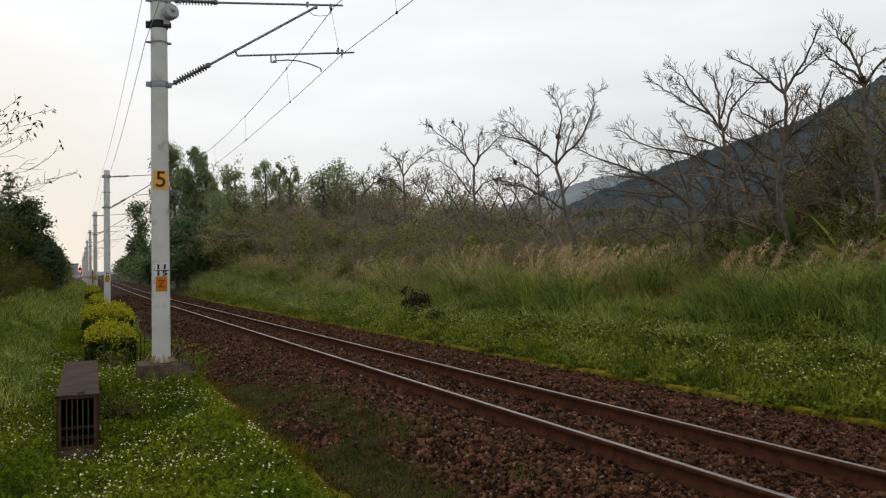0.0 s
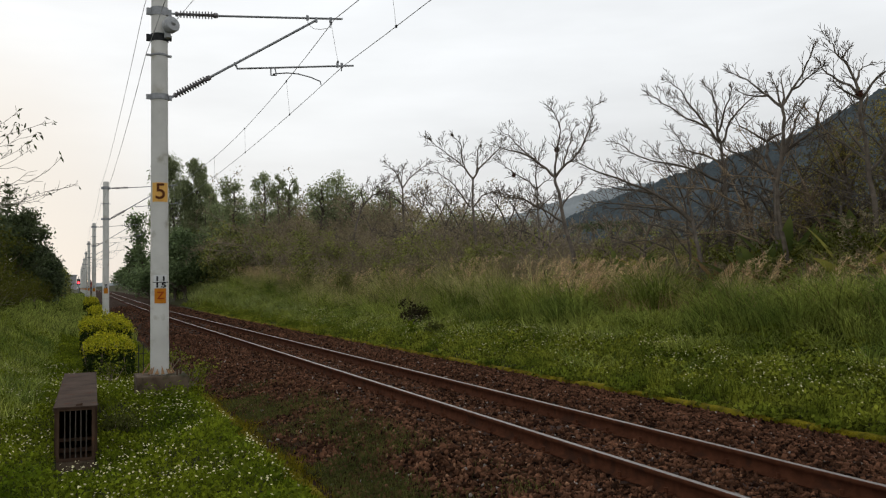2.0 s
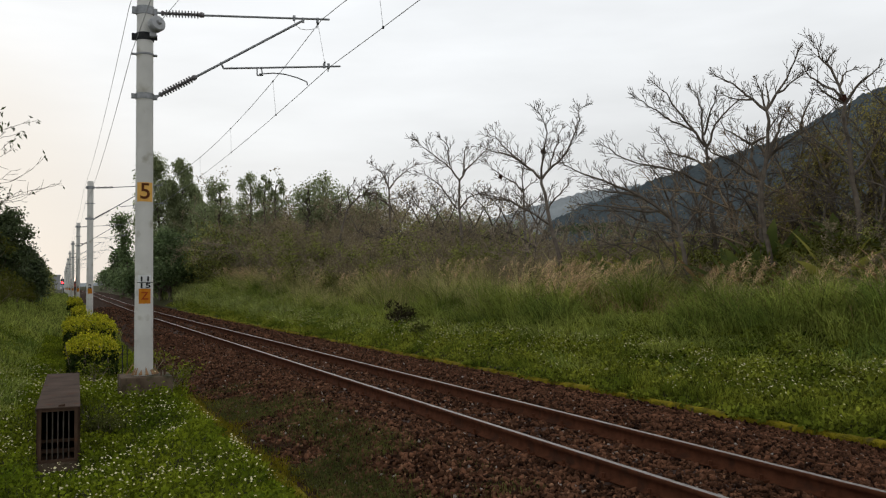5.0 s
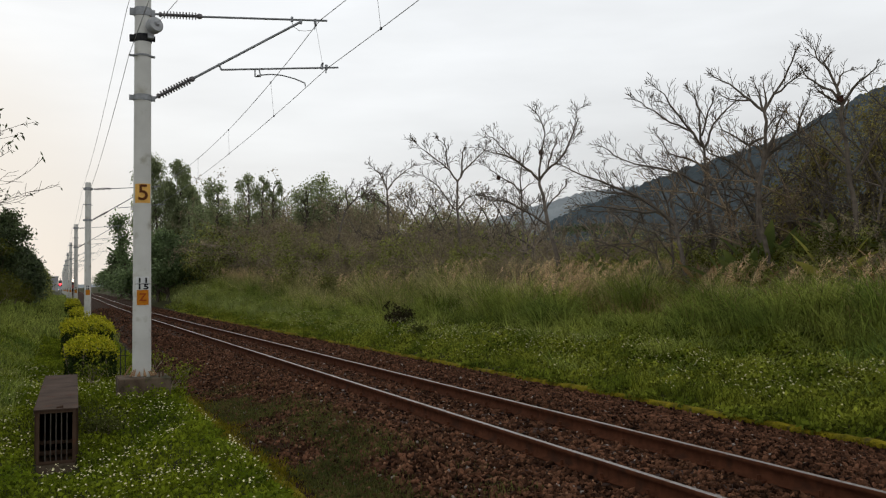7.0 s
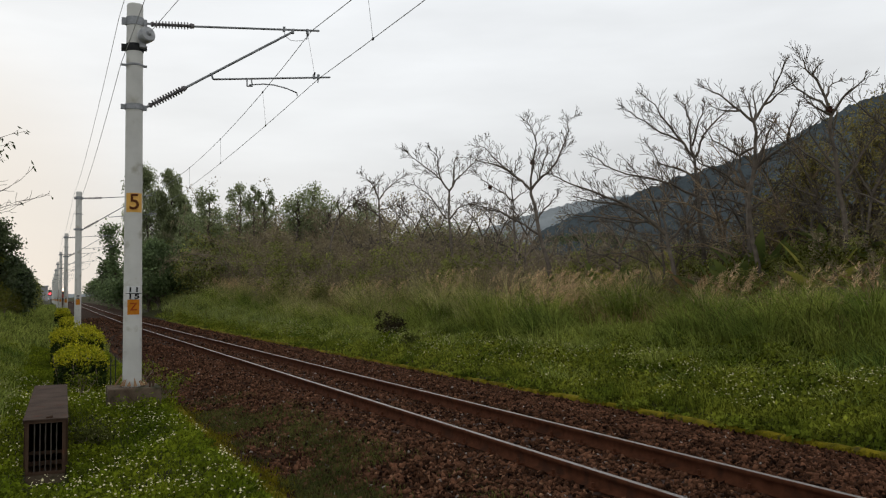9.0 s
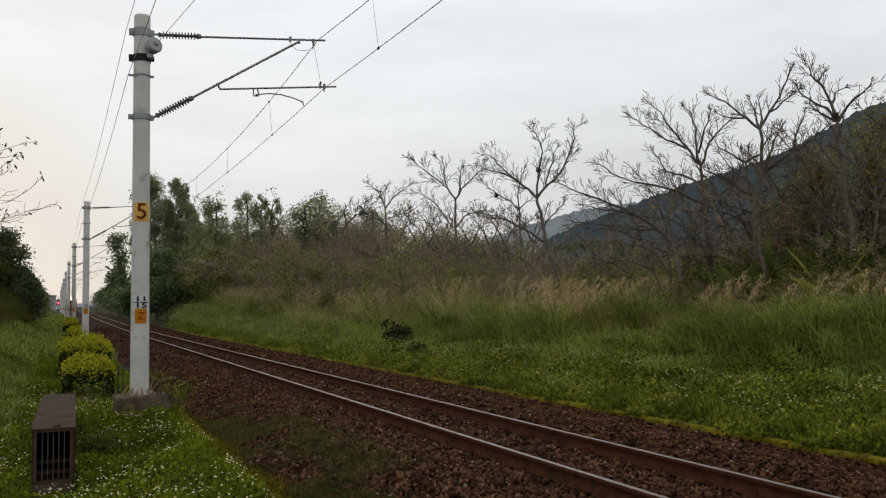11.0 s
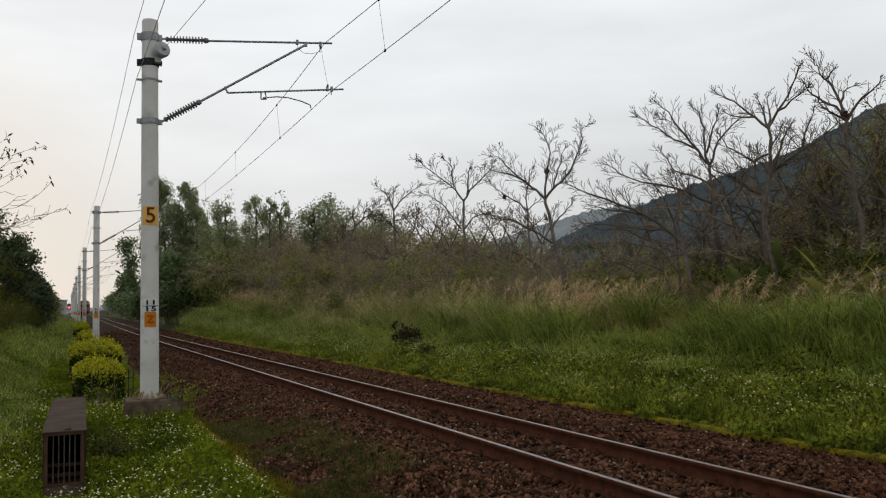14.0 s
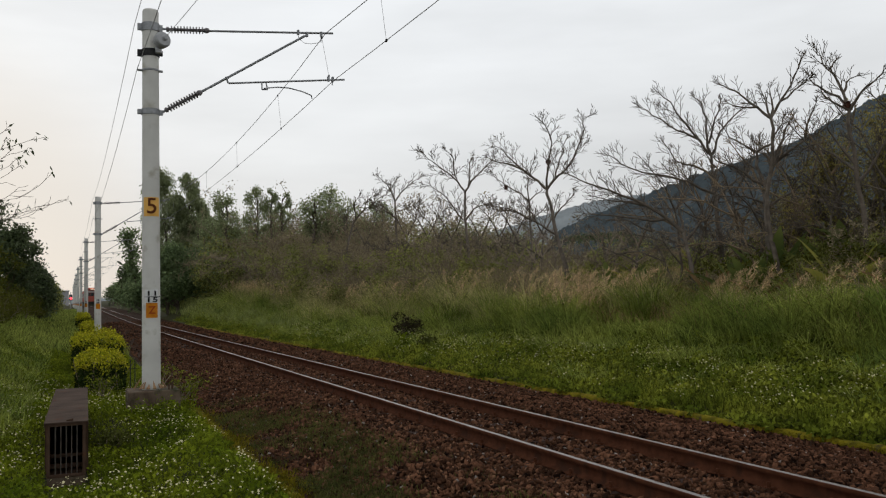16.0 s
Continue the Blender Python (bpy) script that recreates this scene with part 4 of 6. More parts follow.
bare_tree(32.02, 29.5, [(-0.04, 2.39), (-0.31, 3.36), (-0.45, 4.14), (-0.63, 4.92), (-0.62, 5.08)], [
    (0.62, [(-0.62, 5.08), (-0.33, 5.45), (-0.04, 5.67), (0.26, 6.05), (0.55, 6.71), (0.72, 7.19), (0.66, 7.48), (0.91, 7.67)]),
    (0.66, [(-0.62, 5.08), (-0.91, 5.42), (-1.29, 5.72), (-1.67, 6.09), (-2.05, 6.5), (-2.3, 6.84), (-2.57, 7.03)]),
    (0.5, [(-0.62, 5.08), (-0.57, 5.69), (-0.51, 6.08), (-0.4, 6.56), (-0.53, 6.96), (-0.68, 7.22)]),
    (0.4, [(-0.33, 5.45), (-0.22, 5.88), (-0.02, 6.35), (0.08, 6.83)]),
    (0.4, [(-1.29, 5.72), (-1.77, 5.94), (-2.25, 6.01), (-2.56, 6.14)]),
    (0.5, [(-0.37, 3.52), (-0.84, 3.86), (-1.22, 4.06), (-1.7, 4.37), (-2.28, 4.53), (-2.71, 4.62)]),
    (0.35, [(-0.45, 3.95), (-0.16, 4.42), (0.13, 4.7), (0.29, 4.89)])],
    11, "bare grey tree with spreading upturned boughs and a nest-like clump", 0.085, nests=[(-0.55, 6.04)])
bare_tree(25.53, 37, [(-0.03, 2.94), (-0.09, 3.92), (-0.17, 4.9), (-0.13, 6.01)], [
    (0.55, [(-0.13, 6.01), (-0.46, 6.5), (-0.78, 6.83), (-1.31, 7.26), (-1.79, 7.64), (-2.04, 7.94)]),
    (0.4, [(-0.53, 6.63), (-0.62, 7.24), (-0.69, 7.62), (-0.93, 7.82)]),
    (0.6, [(-0.13, 6.01), (0.15, 6.49), (0.65, 6.97), (1.02, 7.33), (1.15, 7.62)]),
    (0.5, [(0.02, 6.25), (0.06, 6.86), (0.11, 7.35), (0.22, 7.69)]),
    (0.5, [(-0.25, 4.78), (-0.61, 5.28), (-0.96, 5.78), (-1.45, 6.16), (-1.86, 6.34)]),
    (0.5, [(-0.12, 4.78), (0.25, 5.26), (0.86, 5.47), (1.3, 5.49)])],
    23, "bare grey tree forking into slim upright boughs", 0.085)
bare_tree(29.72, 35, [(-0.04, 3.04), (-0.06, 4.43), (-0.07, 5.3)], [
    (0.6, [(-0.07, 5.3), (-0.36, 5.59), (-0.81, 5.83), (-1.15, 6.08), (-1.49, 6.36)]),
    (0.5, [(-0.07, 5.3), (-0.12, 5.81), (0.0, 6.39), (0.15, 6.77)]),
    (0.5, [(-0.08, 4.54), (-0.6, 4.86), (-1.17, 4.96), (-1.63, 5.12)]),
    (0.45, [(-0.07, 5.3), (0.21, 5.57), (0.51, 5.77)]),
    (0.4, [(-0.06, 4.43), (0.31, 4.76), (0.66, 5.05)])],
    35, "slender bare tree with a dark clump among thin boughs", 0.06, nests=[(-1.0, 5.89)])
bare_tree(20.73, 46, [(-0.02, 4.27), (-0.07, 5.64), (-0.11, 6.64)], [
    (0.6, [(-0.11, 6.64), (-0.37, 7.32), (-0.76, 7.78), (-0.97, 8.0)]),
    (0.6, [(-0.11, 6.64), (0.23, 7.16), (0.85, 7.73), (1.31, 8.06)]),
    (0.5, [(-0.11, 6.64), (-0.13, 7.31), (-0.0, 7.99)]),
    (0.4, [(-0.12, 6.09), (0.68, 6.39), (1.2, 6.75)]),
    (0.4, [(-0.12, 5.79), (-0.85, 6.22), (-1.3, 6.63)])],
    47, "small bare tree with fan-like twigs above the thicket", 0.09)
bare_tree(42.12, 24.5, [(-0.06, 1.83), (-0.13, 2.91), (-0.22, 3.68), (-0.27, 4.45), (-0.3, 5.2)], [
    (0.55, [(-0.3, 5.2), (-0.58, 5.64), (-0.95, 5.85), (-1.39, 6.09), (-1.84, 6.41), (-2.1, 6.59)]),
    (0.45, [(-0.55, 5.59), (-0.8, 5.89), (-1.16, 6.38), (-1.3, 6.68), (-1.6, 6.93)]),
    (0.5, [(-0.3, 5.2), (-0.39, 5.7), (-0.39, 6.24), (-0.49, 6.61), (-0.66, 6.81)]),
    (0.5, [(-0.3, 5.2), (-0.14, 5.6), (0.16, 6.04), (0.45, 6.3), (0.67, 6.43)]),
    (0.4, [(-0.35, 5.54), (-0.21, 5.99), (-0.05, 6.29), (0.01, 6.47)]),
    (0.55, [(-0.25, 4.14), (-0.9, 4.49), (-1.5, 4.68), (-2.11, 4.8), (-2.72, 5.08), (-2.98, 5.3)]),
    (0.45, [(-0.27, 4.61), (-0.75, 4.95), (-1.26, 5.14), (-1.58, 5.71)]),
    (0.4, [(-0.23, 3.83), (0.12, 4.35), (0.48, 4.64), (0.71, 5.01)])],
    59, "tall bare tree with a wide crown of fine twigs", 0.075)
bare_tree(40.39, 23.6, [(-0.05, 1.54), (-0.21, 2.29), (-0.36, 3.04)], [
    (0.75, [(-0.36, 3.04), (-0.76, 3.43), (-1.33, 3.83), (-1.92, 4.09), (-2.52, 4.35), (-3.05, 4.58), (-3.28, 4.7)]),
    (0.5, [(-0.76, 3.43), (-1.49, 3.46), (-2.23, 3.57), (-2.9, 3.63)]),
    (0.45, [(-1.33, 3.83), (-1.93, 3.98), (-2.38, 4.07), (-2.71, 4.19)]),
    (0.5, [(-0.36, 3.04), (-0.46, 3.64), (-0.38, 4.24), (-0.44, 4.77)]),
    (0.45, [(-0.31, 2.81), (0.1, 3.32), (0.4, 3.9), (0.55, 4.34)])],
    61, "bare tree with a long low sweeping bough", 0.085)
bare_tree(45.43, 22.5, [(-0.06, 1.64), (-0.25, 2.75), (-0.3, 3.44), (-0.21, 4.27), (-0.12, 5.23), (-0.14, 5.72)], [
    (0.55, [(-0.14, 5.72), (-0.43, 6.03), (-0.75, 6.34), (-1.14, 6.65), (-1.32, 6.77)]),
    (0.45, [(-0.14, 5.72), (-0.23, 6.15), (-0.35, 6.48)]),
    (0.45, [(-0.14, 5.72), (-0.1, 6.21), (-0.14, 6.59)]),
    (0.55, [(-0.14, 5.72), (0.09, 6.12), (0.35, 6.5), (0.55, 6.94), (0.63, 7.17)]),
    (0.4, [(0.09, 6.12), (0.41, 6.29), (0.74, 6.47)]),
    (0.4, [(-0.43, 6.03), (-0.75, 6.06), (-1.12, 6.22)])],
    73, "large bare tree with arching grey boughs", 0.07, mat="bark")
bare_tree(44.86, 23.4, [(-0.06, 1.94), (-0.1, 3.52), (-0.12, 4.17)], [
    (0.6, [(-0.12, 4.17), (-0.31, 4.69), (-0.28, 5.05), (-0.57, 5.27), (-0.95, 5.53), (-1.08, 5.81)]),
    (0.7, [(-0.12, 4.17), (0.09, 4.66), (0.49, 4.99), (0.89, 5.25), (1.28, 5.43), (1.65, 5.78)]),
    (0.5, [(0.09, 4.66), (0.37, 5.36), (0.51, 5.78), (0.64, 6.03)]),
    (0.45, [(0.89, 5.25), (0.93, 5.6), (1.14, 6.04)]),
    (0.45, [(-0.28, 5.05), (0.1, 5.2), (0.24, 5.52), (0.37, 5.77)]),
    (0.55, [(-0.12, 4.17), (-0.59, 4.49), (-1.14, 4.75), (-1.34, 4.91)]),
    (0.45, [(-0.1, 3.52), (0.47, 3.92), (1.0, 4.32), (1.39, 4.5)]),
    (0.4, [(-0.1, 3.67), (-0.6, 3.91), (-1.15, 3.94)])],
    83, "dark bare tree with widely forked crooked boughs", 0.09)
bare_tree(50.55, 22, [(-0.07, 1.6), (-0.18, 3.29), (-0.3, 4.34), (-0.39, 5.06), (-0.38, 5.63)], [
    (0.55, [(-0.38, 5.63), (-0.49, 6.06), (-0.65, 6.48), (-0.83, 6.7), (-0.94, 7.02), (-1.03, 7.16)]),
    (0.5, [(-0.38, 5.63), (-0.6, 6.01), (-0.96, 6.28), (-1.19, 6.51), (-1.25, 6.69)]),
    (0.5, [(-0.38, 5.63), (-0.14, 5.95), (0.16, 6.16), (0.33, 6.28)]),
    (0.45, [(-0.49, 6.06), (-0.42, 6.38), (-0.21, 6.58)]),
    (0.35, [(-0.78, 6.65), (-0.68, 6.85), (-0.62, 6.96)]),
    (0.4, [(-0.38, 5.63), (-0.73, 5.81), (-0.92, 5.95)]),
    (0.5, [(-0.3, 4.2), (-0.76, 4.64), (-1.11, 4.94), (-1.46, 4.81)]),
    (0.5, [(-0.25, 3.94), (0.11, 4.43), (0.41, 4.92), (0.64, 5.28)]),
    (0.5, [(-0.3, 4.34), (-0.75, 5.03), (-0.86, 5.28)])],
    97, "bare tree with a red-brown clump hung in its crown", 0.075, mat="bark", nests=[(-0.41, 5.75)])
bare_tree(17.33, 48, [(-0.02, 4.1), (0.38, 5.68)], [
    (0.7, [(0.38, 5.68), (1.02, 6.47), (1.75, 7.04), (2.3, 7.42)]),
    (0.5, [(0.54, 5.84), (0.39, 6.63), (0.71, 7.11)]),
    (0.4, [(1.02, 6.47), (1.18, 7.01), (1.66, 7.33)])],
    107, "leaning bare tree at the edge of the wood", 0.08)


def scaled(pts, k):
    return [(a * k, b * k + 1.34) for a, b in pts]


SLIM_TRUNK = [(0.0, 0), (-0.05, 0.9), (0.05, 1.6)]
SLIM = [(0.6, [(0.05, 1.6), (-0.2, 2.1), (-0.5, 2.4)]), (0.6, [(0.05, 1.6), (0.3, 2.1), (0.4, 2.5)]), (0.5, [(0.0, 1.1), (0.4, 1.4), (0.8, 1.6)]), (0.5, [(0.0, 1.0), (-0.45, 1.3), (-0.9, 1.45)])]
for k, (az, dist, sc) in enumerate([(36.6, 27, 1.0), (40.6, 25, 1.15), (44.2, 24, 1.1), (48.2, 23.5, 1.3), (51.4, 22.6, 1.5), (43.0, 25.5, 1.25), (34.6, 29, 0.95), (22.6, 42, 1.9), (18.4, 52, 2.1), (27.4, 38, 1.7), (24.2, 41, 1.8), (21.2, 44, 2.0), (30.4, 33, 1.5), (53.4, 21.5, 1.8), (26.2, 40, 1.75), (28.5, 36, 1.6), (29.9, 35, 1.4), (23.3, 44, 1.9)]):
    bare_tree(az, dist, scaled(SLIM_TRUNK, sc), [(q, scaled(limb_pts, sc)) for q, limb_pts in SLIM], 200 + k, "slim bare grey tree in the thicket", 0.06, 0.8)

CLUMP_TRUNK = [(0.0, 0), (0.05, 0.6), (0.0, 1.3), (-0.05, 1.7)]
CLUMP = [(0.8, [(0.05, 0.1), (0.3, 0.7), (0.5, 1.35)]), (0.8, [(-0.05, 0.1), (-0.28, 0.7), (-0.5, 1.3)]),
         (0.6, [(-0.05, 1.7), (-0.2, 2.1), (-0.5, 2.5)]), (0.6, [(-0.05, 1.7), (0.2, 2.1), (0.3, 2.6)]), (0.55, [(0.5, 1.35), (0.9, 1.6), (1.4, 1.75)]), (0.5, [(0.5, 1.35), (0.7, 1.9), (0.8, 2.3)]),
         (0.55, [(-0.5, 1.3), (-0.95, 1.55), (-1.5, 1.6)]), (0.5, [(-0.5, 1.3), (-0.7, 1.8), (-1.0, 2.2)]), (0.45, [(0.3, 0.7), (0.75, 0.95), (1.2, 0.95)]), (0.45, [(-0.28, 0.7), (-0.75, 0.9), (-1.3, 0.85)]), (0.4, [(0.05, 0.6), (-0.3, 1.1), (-0.9, 1.25)])]
for k, (az, dist, sc) in enumerate([(39.2, 24.4, 1.4), (40.9, 25.2, 1.5), (42.8, 24.8, 1.6), (44.6, 23.6, 1.6), (46.3, 24.4, 1.65), (48.6, 23.4, 1.75), (51.0, 23.0, 1.9)]):
    bare_tree(az, dist, scaled(CLUMP_TRUNK, sc), [(q, scaled(limb_pts, sc)) for q, limb_pts in CLUMP], 240 + k, "bare tree with several grey-brown stems and low twiggy boughs", 0.045, 0.85, mat="bark", fine=("bark", "vine_twig")[k % 2])
rng_stems = np.random.default_rng(64)
for k, az in enumerate(np.arange(13.5, 37, 0.8)):
    az = az + rng_stems.uniform(-0.3, 0.3)
    sc = rng_stems.uniform(0.55, 1.0) * (1.0 + 0.5 * float(smooth(24, 14, az)))
    bare_tree(float(az), (15.3 + rng_stems.uniform(-0.3, 1.2)) / math.sin(radians(az)), scaled(SLIM_TRUNK, sc), [(q, scaled(limb_pts, sc)) for q, limb_pts in SLIM], 500 + k, "thin pale bare sapling at the edge of the thicket", 0.035, 0.9, fine="twig")


def crown_points(rng, tips, n, sigma):
    t = np.array(tips)
    return t[rng.integers(0, len(t), n)] + rng.normal(0, 1, (n, 3)) * sigma


def leafy_tree(x, y, height, seed, mat, label, width=0.5, leaves=5000, leaf=0.2, aspect=1.8, sigma=0.45, lean=None, trunk_r=0.12, up=0.2, lev=2, start=0.3, name="tree", flat=0.0, group=""):
    """A trunk with limbs and a ragged crown of many leaves round the branch ends."""
    rng = np.random.default_rng(seed)
    z = float(ground_z(x, y)) - 0.1
    top = empty(name, pose(x, y, z), label, "tree" if name != "shrub" else "shrub", group)
    segs, tips = [], []
    p, d, r = np.zeros(3), np.array([0, 0, 1.0]), trunk_r
    n = 9
    for i in range(n):
        d = unit(d + rng.normal(0, 0.06, 3) + [0, 0, 0.05])
        q = p + d * height * 0.9 / n
        segs.append((p, q, r, r * 0.86))
        p, r = q, r * 0.86
        s = (i + 1) / n
        if s > start:
            for _ in range(3):
                a = rng.uniform(0, 2 * np.pi)
                reach = height * width * (1.15 - s) ** 0.6 * rng.uniform(0.6, 1.05)
                grow(rng, p, unit(np.array([np.cos(a), np.sin(a), 0.35 + 0.6 * s])), reach, r * 0.5, lev, segs, tips, up=up, kids=0.8)
    tips.append(p)
    put("trunk", tubes("trunk", segs, "bark", 5), top)
    pts = crown_points(rng, tips, leaves, np.array([sigma, sigma, sigma * 0.8]))
    put("crown", leaf_mesh("crown", pts, leaf, mat, aspect=aspect, rng=rng, lean=lean, flat=flat), top)
    return top


def at(az, d):
    return polar(az, d)[:2]


# wood edge beyond the bare thicket
def wood_tree(az, d, top_z, seed, mat, label, width, leaves, leaf, aspect, sigma, lean=None, start=0.3, **kw):
    x, y = at(az, d)
    leafy_tree(x, y, top_z - float(ground_z(x, y)), seed, mat, label, width, leaves, leaf, aspect, sigma, lean, 0.2, start=start, **kw)


DROOP = (0, 0, -0.6)
VINES = "tree overgrown with brown-olive climbing leaves"
for k, (az, d, top_z) in enumerate([(45.4, 25.2, 4.2), (47.3, 24.6, 4.9), (48.9, 24.2, 5.4), (50.3, 23.6, 5.9), (51.8, 23.4, 6.0), (53.4, 23.2, 6.0)]):
    wood_tree(az, d, top_z, 180 + k, "vine_foliage", VINES, 0.3, 2600, 0.085, 2.2, 0.3, DROOP, 0.2)
def tufted_tree(az, d, top_z, low_z, half, seed, label, tufts, leaves, leaf, aspect=2.2, lean=DROOP, mat="wood_foliage", crown=0.55):
    """A tree of the wood's edge: a slim trunk, limbs, and a ragged crown of many leaf tufts with gaps."""
    rng = np.random.default_rng(seed)
    x, y = at(az, d)
    z = float(ground_z(x, y)) - 0.1
    top = empty("tree", pose(x, y, z), label, "tree")
    h, low = top_z - z, low_z - z
    path = [np.array([rng.normal(0, 0.1 * half), rng.normal(0, 0.1 * half), h * 0.95 * k / 6]) for k in range(7)]
    v, f = limb(path, np.linspace(0.2, 0.04, 7))
    put("trunk", mesh_of("trunk", v, [f], "bark", True), top)
    segs, pts = [], []
    for k in range(tufts):
        q = (k + rng.random()) / tufts
        ring = half * math.sin(math.pi * (0.12 + 0.80 * q)) ** crown
        a = rng.uniform(0, 2 * np.pi)
        r = ring * rng.uniform(0.25, 1.0) ** 0.6
        size = half * rng.uniform(0.14, 0.26)
        c = np.array([np.cos(a) * r, np.sin(a) * r, low + (h - low - size) * q])
        segs.append((np.array([0, 0, max(low * 0.9, c[2] - 0.8 * r - 0.3)]), c, 0.045, 0.02))
        n = int(leaves / tufts * rng.uniform(0.6, 1.4))
        pts.append(c + np.clip(rng.normal(0, 1, (n, 3)), -1.8, 1.8) * [size, size, size * 1.15])
    put("branchwork", tubes("branchwork", segs, "bark", 4), top)["kind"] = "stuff"
    put("crown", leaf_mesh("crown", np.concatenate(pts), leaf, mat, aspect=aspect, rng=rng, lean=lean), top)
    return top


FEATHER, HANG = "tall feathery grey-green tree above the wood", (0, 0, -2.0)
SLIM_GREEN = "slim green tree with drooping tufts of leaves"
tufted_tree(5.6, 104, 17.0, 5.0, 2.2, 101, FEATHER, 40, 9000, 0.36, 3.4, HANG, crown=0.8)
tufted_tree(6.4, 106, 14.6, 5.0, 2.2, 1010, FEATHER, 36, 8000, 0.36, 3.4, HANG, crown=0.8)
tufted_tree(7.2, 104, 16.7, 5.0, 1.6, 102, FEATHER, 34, 6500, 0.36, 3.4, HANG, crown=1.0)
tufted_tree(7.9, 103, 13.4, 5.0, 1.9, 1020, FEATHER, 34, 7000, 0.36, 3.4, HANG, crown=0.9)
tufted_tree(8.75, 98, 10.6, 3.5, 2.6, 103, "dense grey-green tree at the wood's edge", 40, 7500, 0.28)
tufted_tree(9.5, 82, 11.6, 8.2, 1.35, 104, "slim green tree with an open tufted crown", 16, 1900, 0.24)
tufted_tree(10.2, 84, 8.6, 3.0, 2.2, 1040, "low green tree at the wood's edge", 36, 6000, 0.26)
tufted_tree(9.3, 83, 7.4, 1.4, 2.6, 1041, "olive-green tree leafy to the ground", 44, 6500, 0.24, mat="mid_foliage")
tufted_tree(10.9, 80, 6.6, 1.4, 2.4, 1042, "olive-green tree leafy to the ground", 40, 5200, 0.24, mat="mid_foliage")
tufted_tree(11.4, 78, 11.8, 7.6, 1.0, 105, SLIM_GREEN, 18, 1900, 0.22, 2.8, HANG)
tufted_tree(12.4, 78, 11.4, 7.4, 0.75, 1050, SLIM_GREEN, 14, 1300, 0.22, 2.8, HANG)
tufted_tree(13.1, 78, 11.1, 7.4, 0.9, 106, SLIM_GREEN, 16, 1600, 0.22, 2.8, HANG)
tufted_tree(12.2, 80, 8.2, 3.0, 2.4, 1060, "low green tree at the wood's edge", 34, 5200, 0.25)
tufted_tree(15.2, 66, 9.3, 6.2, 1.3, 107, "round-crowned green tree above the thicket", 18, 2300, 0.18, 1.9)
tufted_tree(16.3, 66, 10.0, 6.4, 1.5, 108, "green tree with a broken crown", 22, 2900, 0.18, 1.9)
tufted_tree(17.4, 65, 8.7, 5.6, 1.3, 1080, "green tree with a broken crown", 18, 2000, 0.18, 1.9)
tufted_tree(19.7, 62, 8.5, 5.2, 1.2, 109, "grey-green tree showing over the thicket", 18, 2300, 0.18, 2.2)
tufted_tree(23.6, 58, 6.3, 2.5, 2.4, 110, "low green tree behind the thicket", 34, 5000, 0.18, 1.8)
tufted_tree(25.8, 56, 6.0, 2.5, 2.2, 1100, "low green tree behind the thicket", 30, 4200, 0.18, 1.8)
tufted_tree(28.4, 50, 4.8, 2.0, 2.2, 111, "low green tree behind the thicket", 30, 4200, 0.17, 1.8)
wood_tree(4.15, 130, 12.4, 112, "bush_foliage", "slender dark green tree beside the line", 0.09, 2000, 0.45, 2.0, 0.6, None, 0.15)
wood_tree(5.3, 140, 8.4, 113, "dark_foliage", "dark green tree beside the line", 0.35, 3600, 0.45, 2.0, 0.7, None, 0.1)
wood_tree(3.55, 155, 7.6, 114, "dark_foliage", "small dark tree with broad drooping leaves", 0.22, 450, 1.1, 3.2, 0.6, (0, 0, -0.2), 0.5)
wood_tree(4.1, 175, 4.6, 115, "bush_foliage", "distant grey-green trees beside the line", 0.5, 3500, 0.55, 1.8, 0.9, None, 0.1)
wood_tree(3.3, 215, 5.1, 116, "bush_foliage", "distant grey-green trees beside the line", 0.6, 3500, 0.6, 1.8, 1.0, None, 0.1)
wood_tree(4.9, 200, 5.4, 117, "bush_foliage", "distant grey-green trees beside the line", 0.6, 3500, 0.6, 1.8, 1.0, None, 0.1)
# dark bushes by the line
BUSH = "dense dark green bush with large leaves"
wood_tree(6.5, 86, 6.2, 120, "bush_foliage", BUSH, 0.46, 14000, 0.3, 1.7, 0.42, None, 0.05, name="shrub", flat=0.5)
wood_tree(7.7, 88, 5.9, 121, "bush_foliage", BUSH, 0.42, 10000, 0.3, 1.7, 0.42, None, 0.05, name="shrub", flat=0.5)
wood_tree(5.9, 92, 5.6, 122, "bush_foliage", BUSH, 0.42, 10000, 0.3, 1.7, 0.42, None, 0.05, name="shrub", flat=0.5)
for k, (az, dd, top_z) in enumerate([(4.3, 118, 3.4), (3.9, 150, 4.0), (3.45, 180, 4.5), (3.0, 230, 5.2), (3.65, 135, 3.7), (3.25, 165, 4.2), (2.8, 215, 5.0), (2.5, 245, 5.4)]):
    wood_tree(az, dd, top_z, 160 + k, "bush_foliage", "low grey-green bushes beside the line", 0.5, 1500, 0.4, 1.8, 0.6, None, 0.05, name="shrub", flat=0.3)

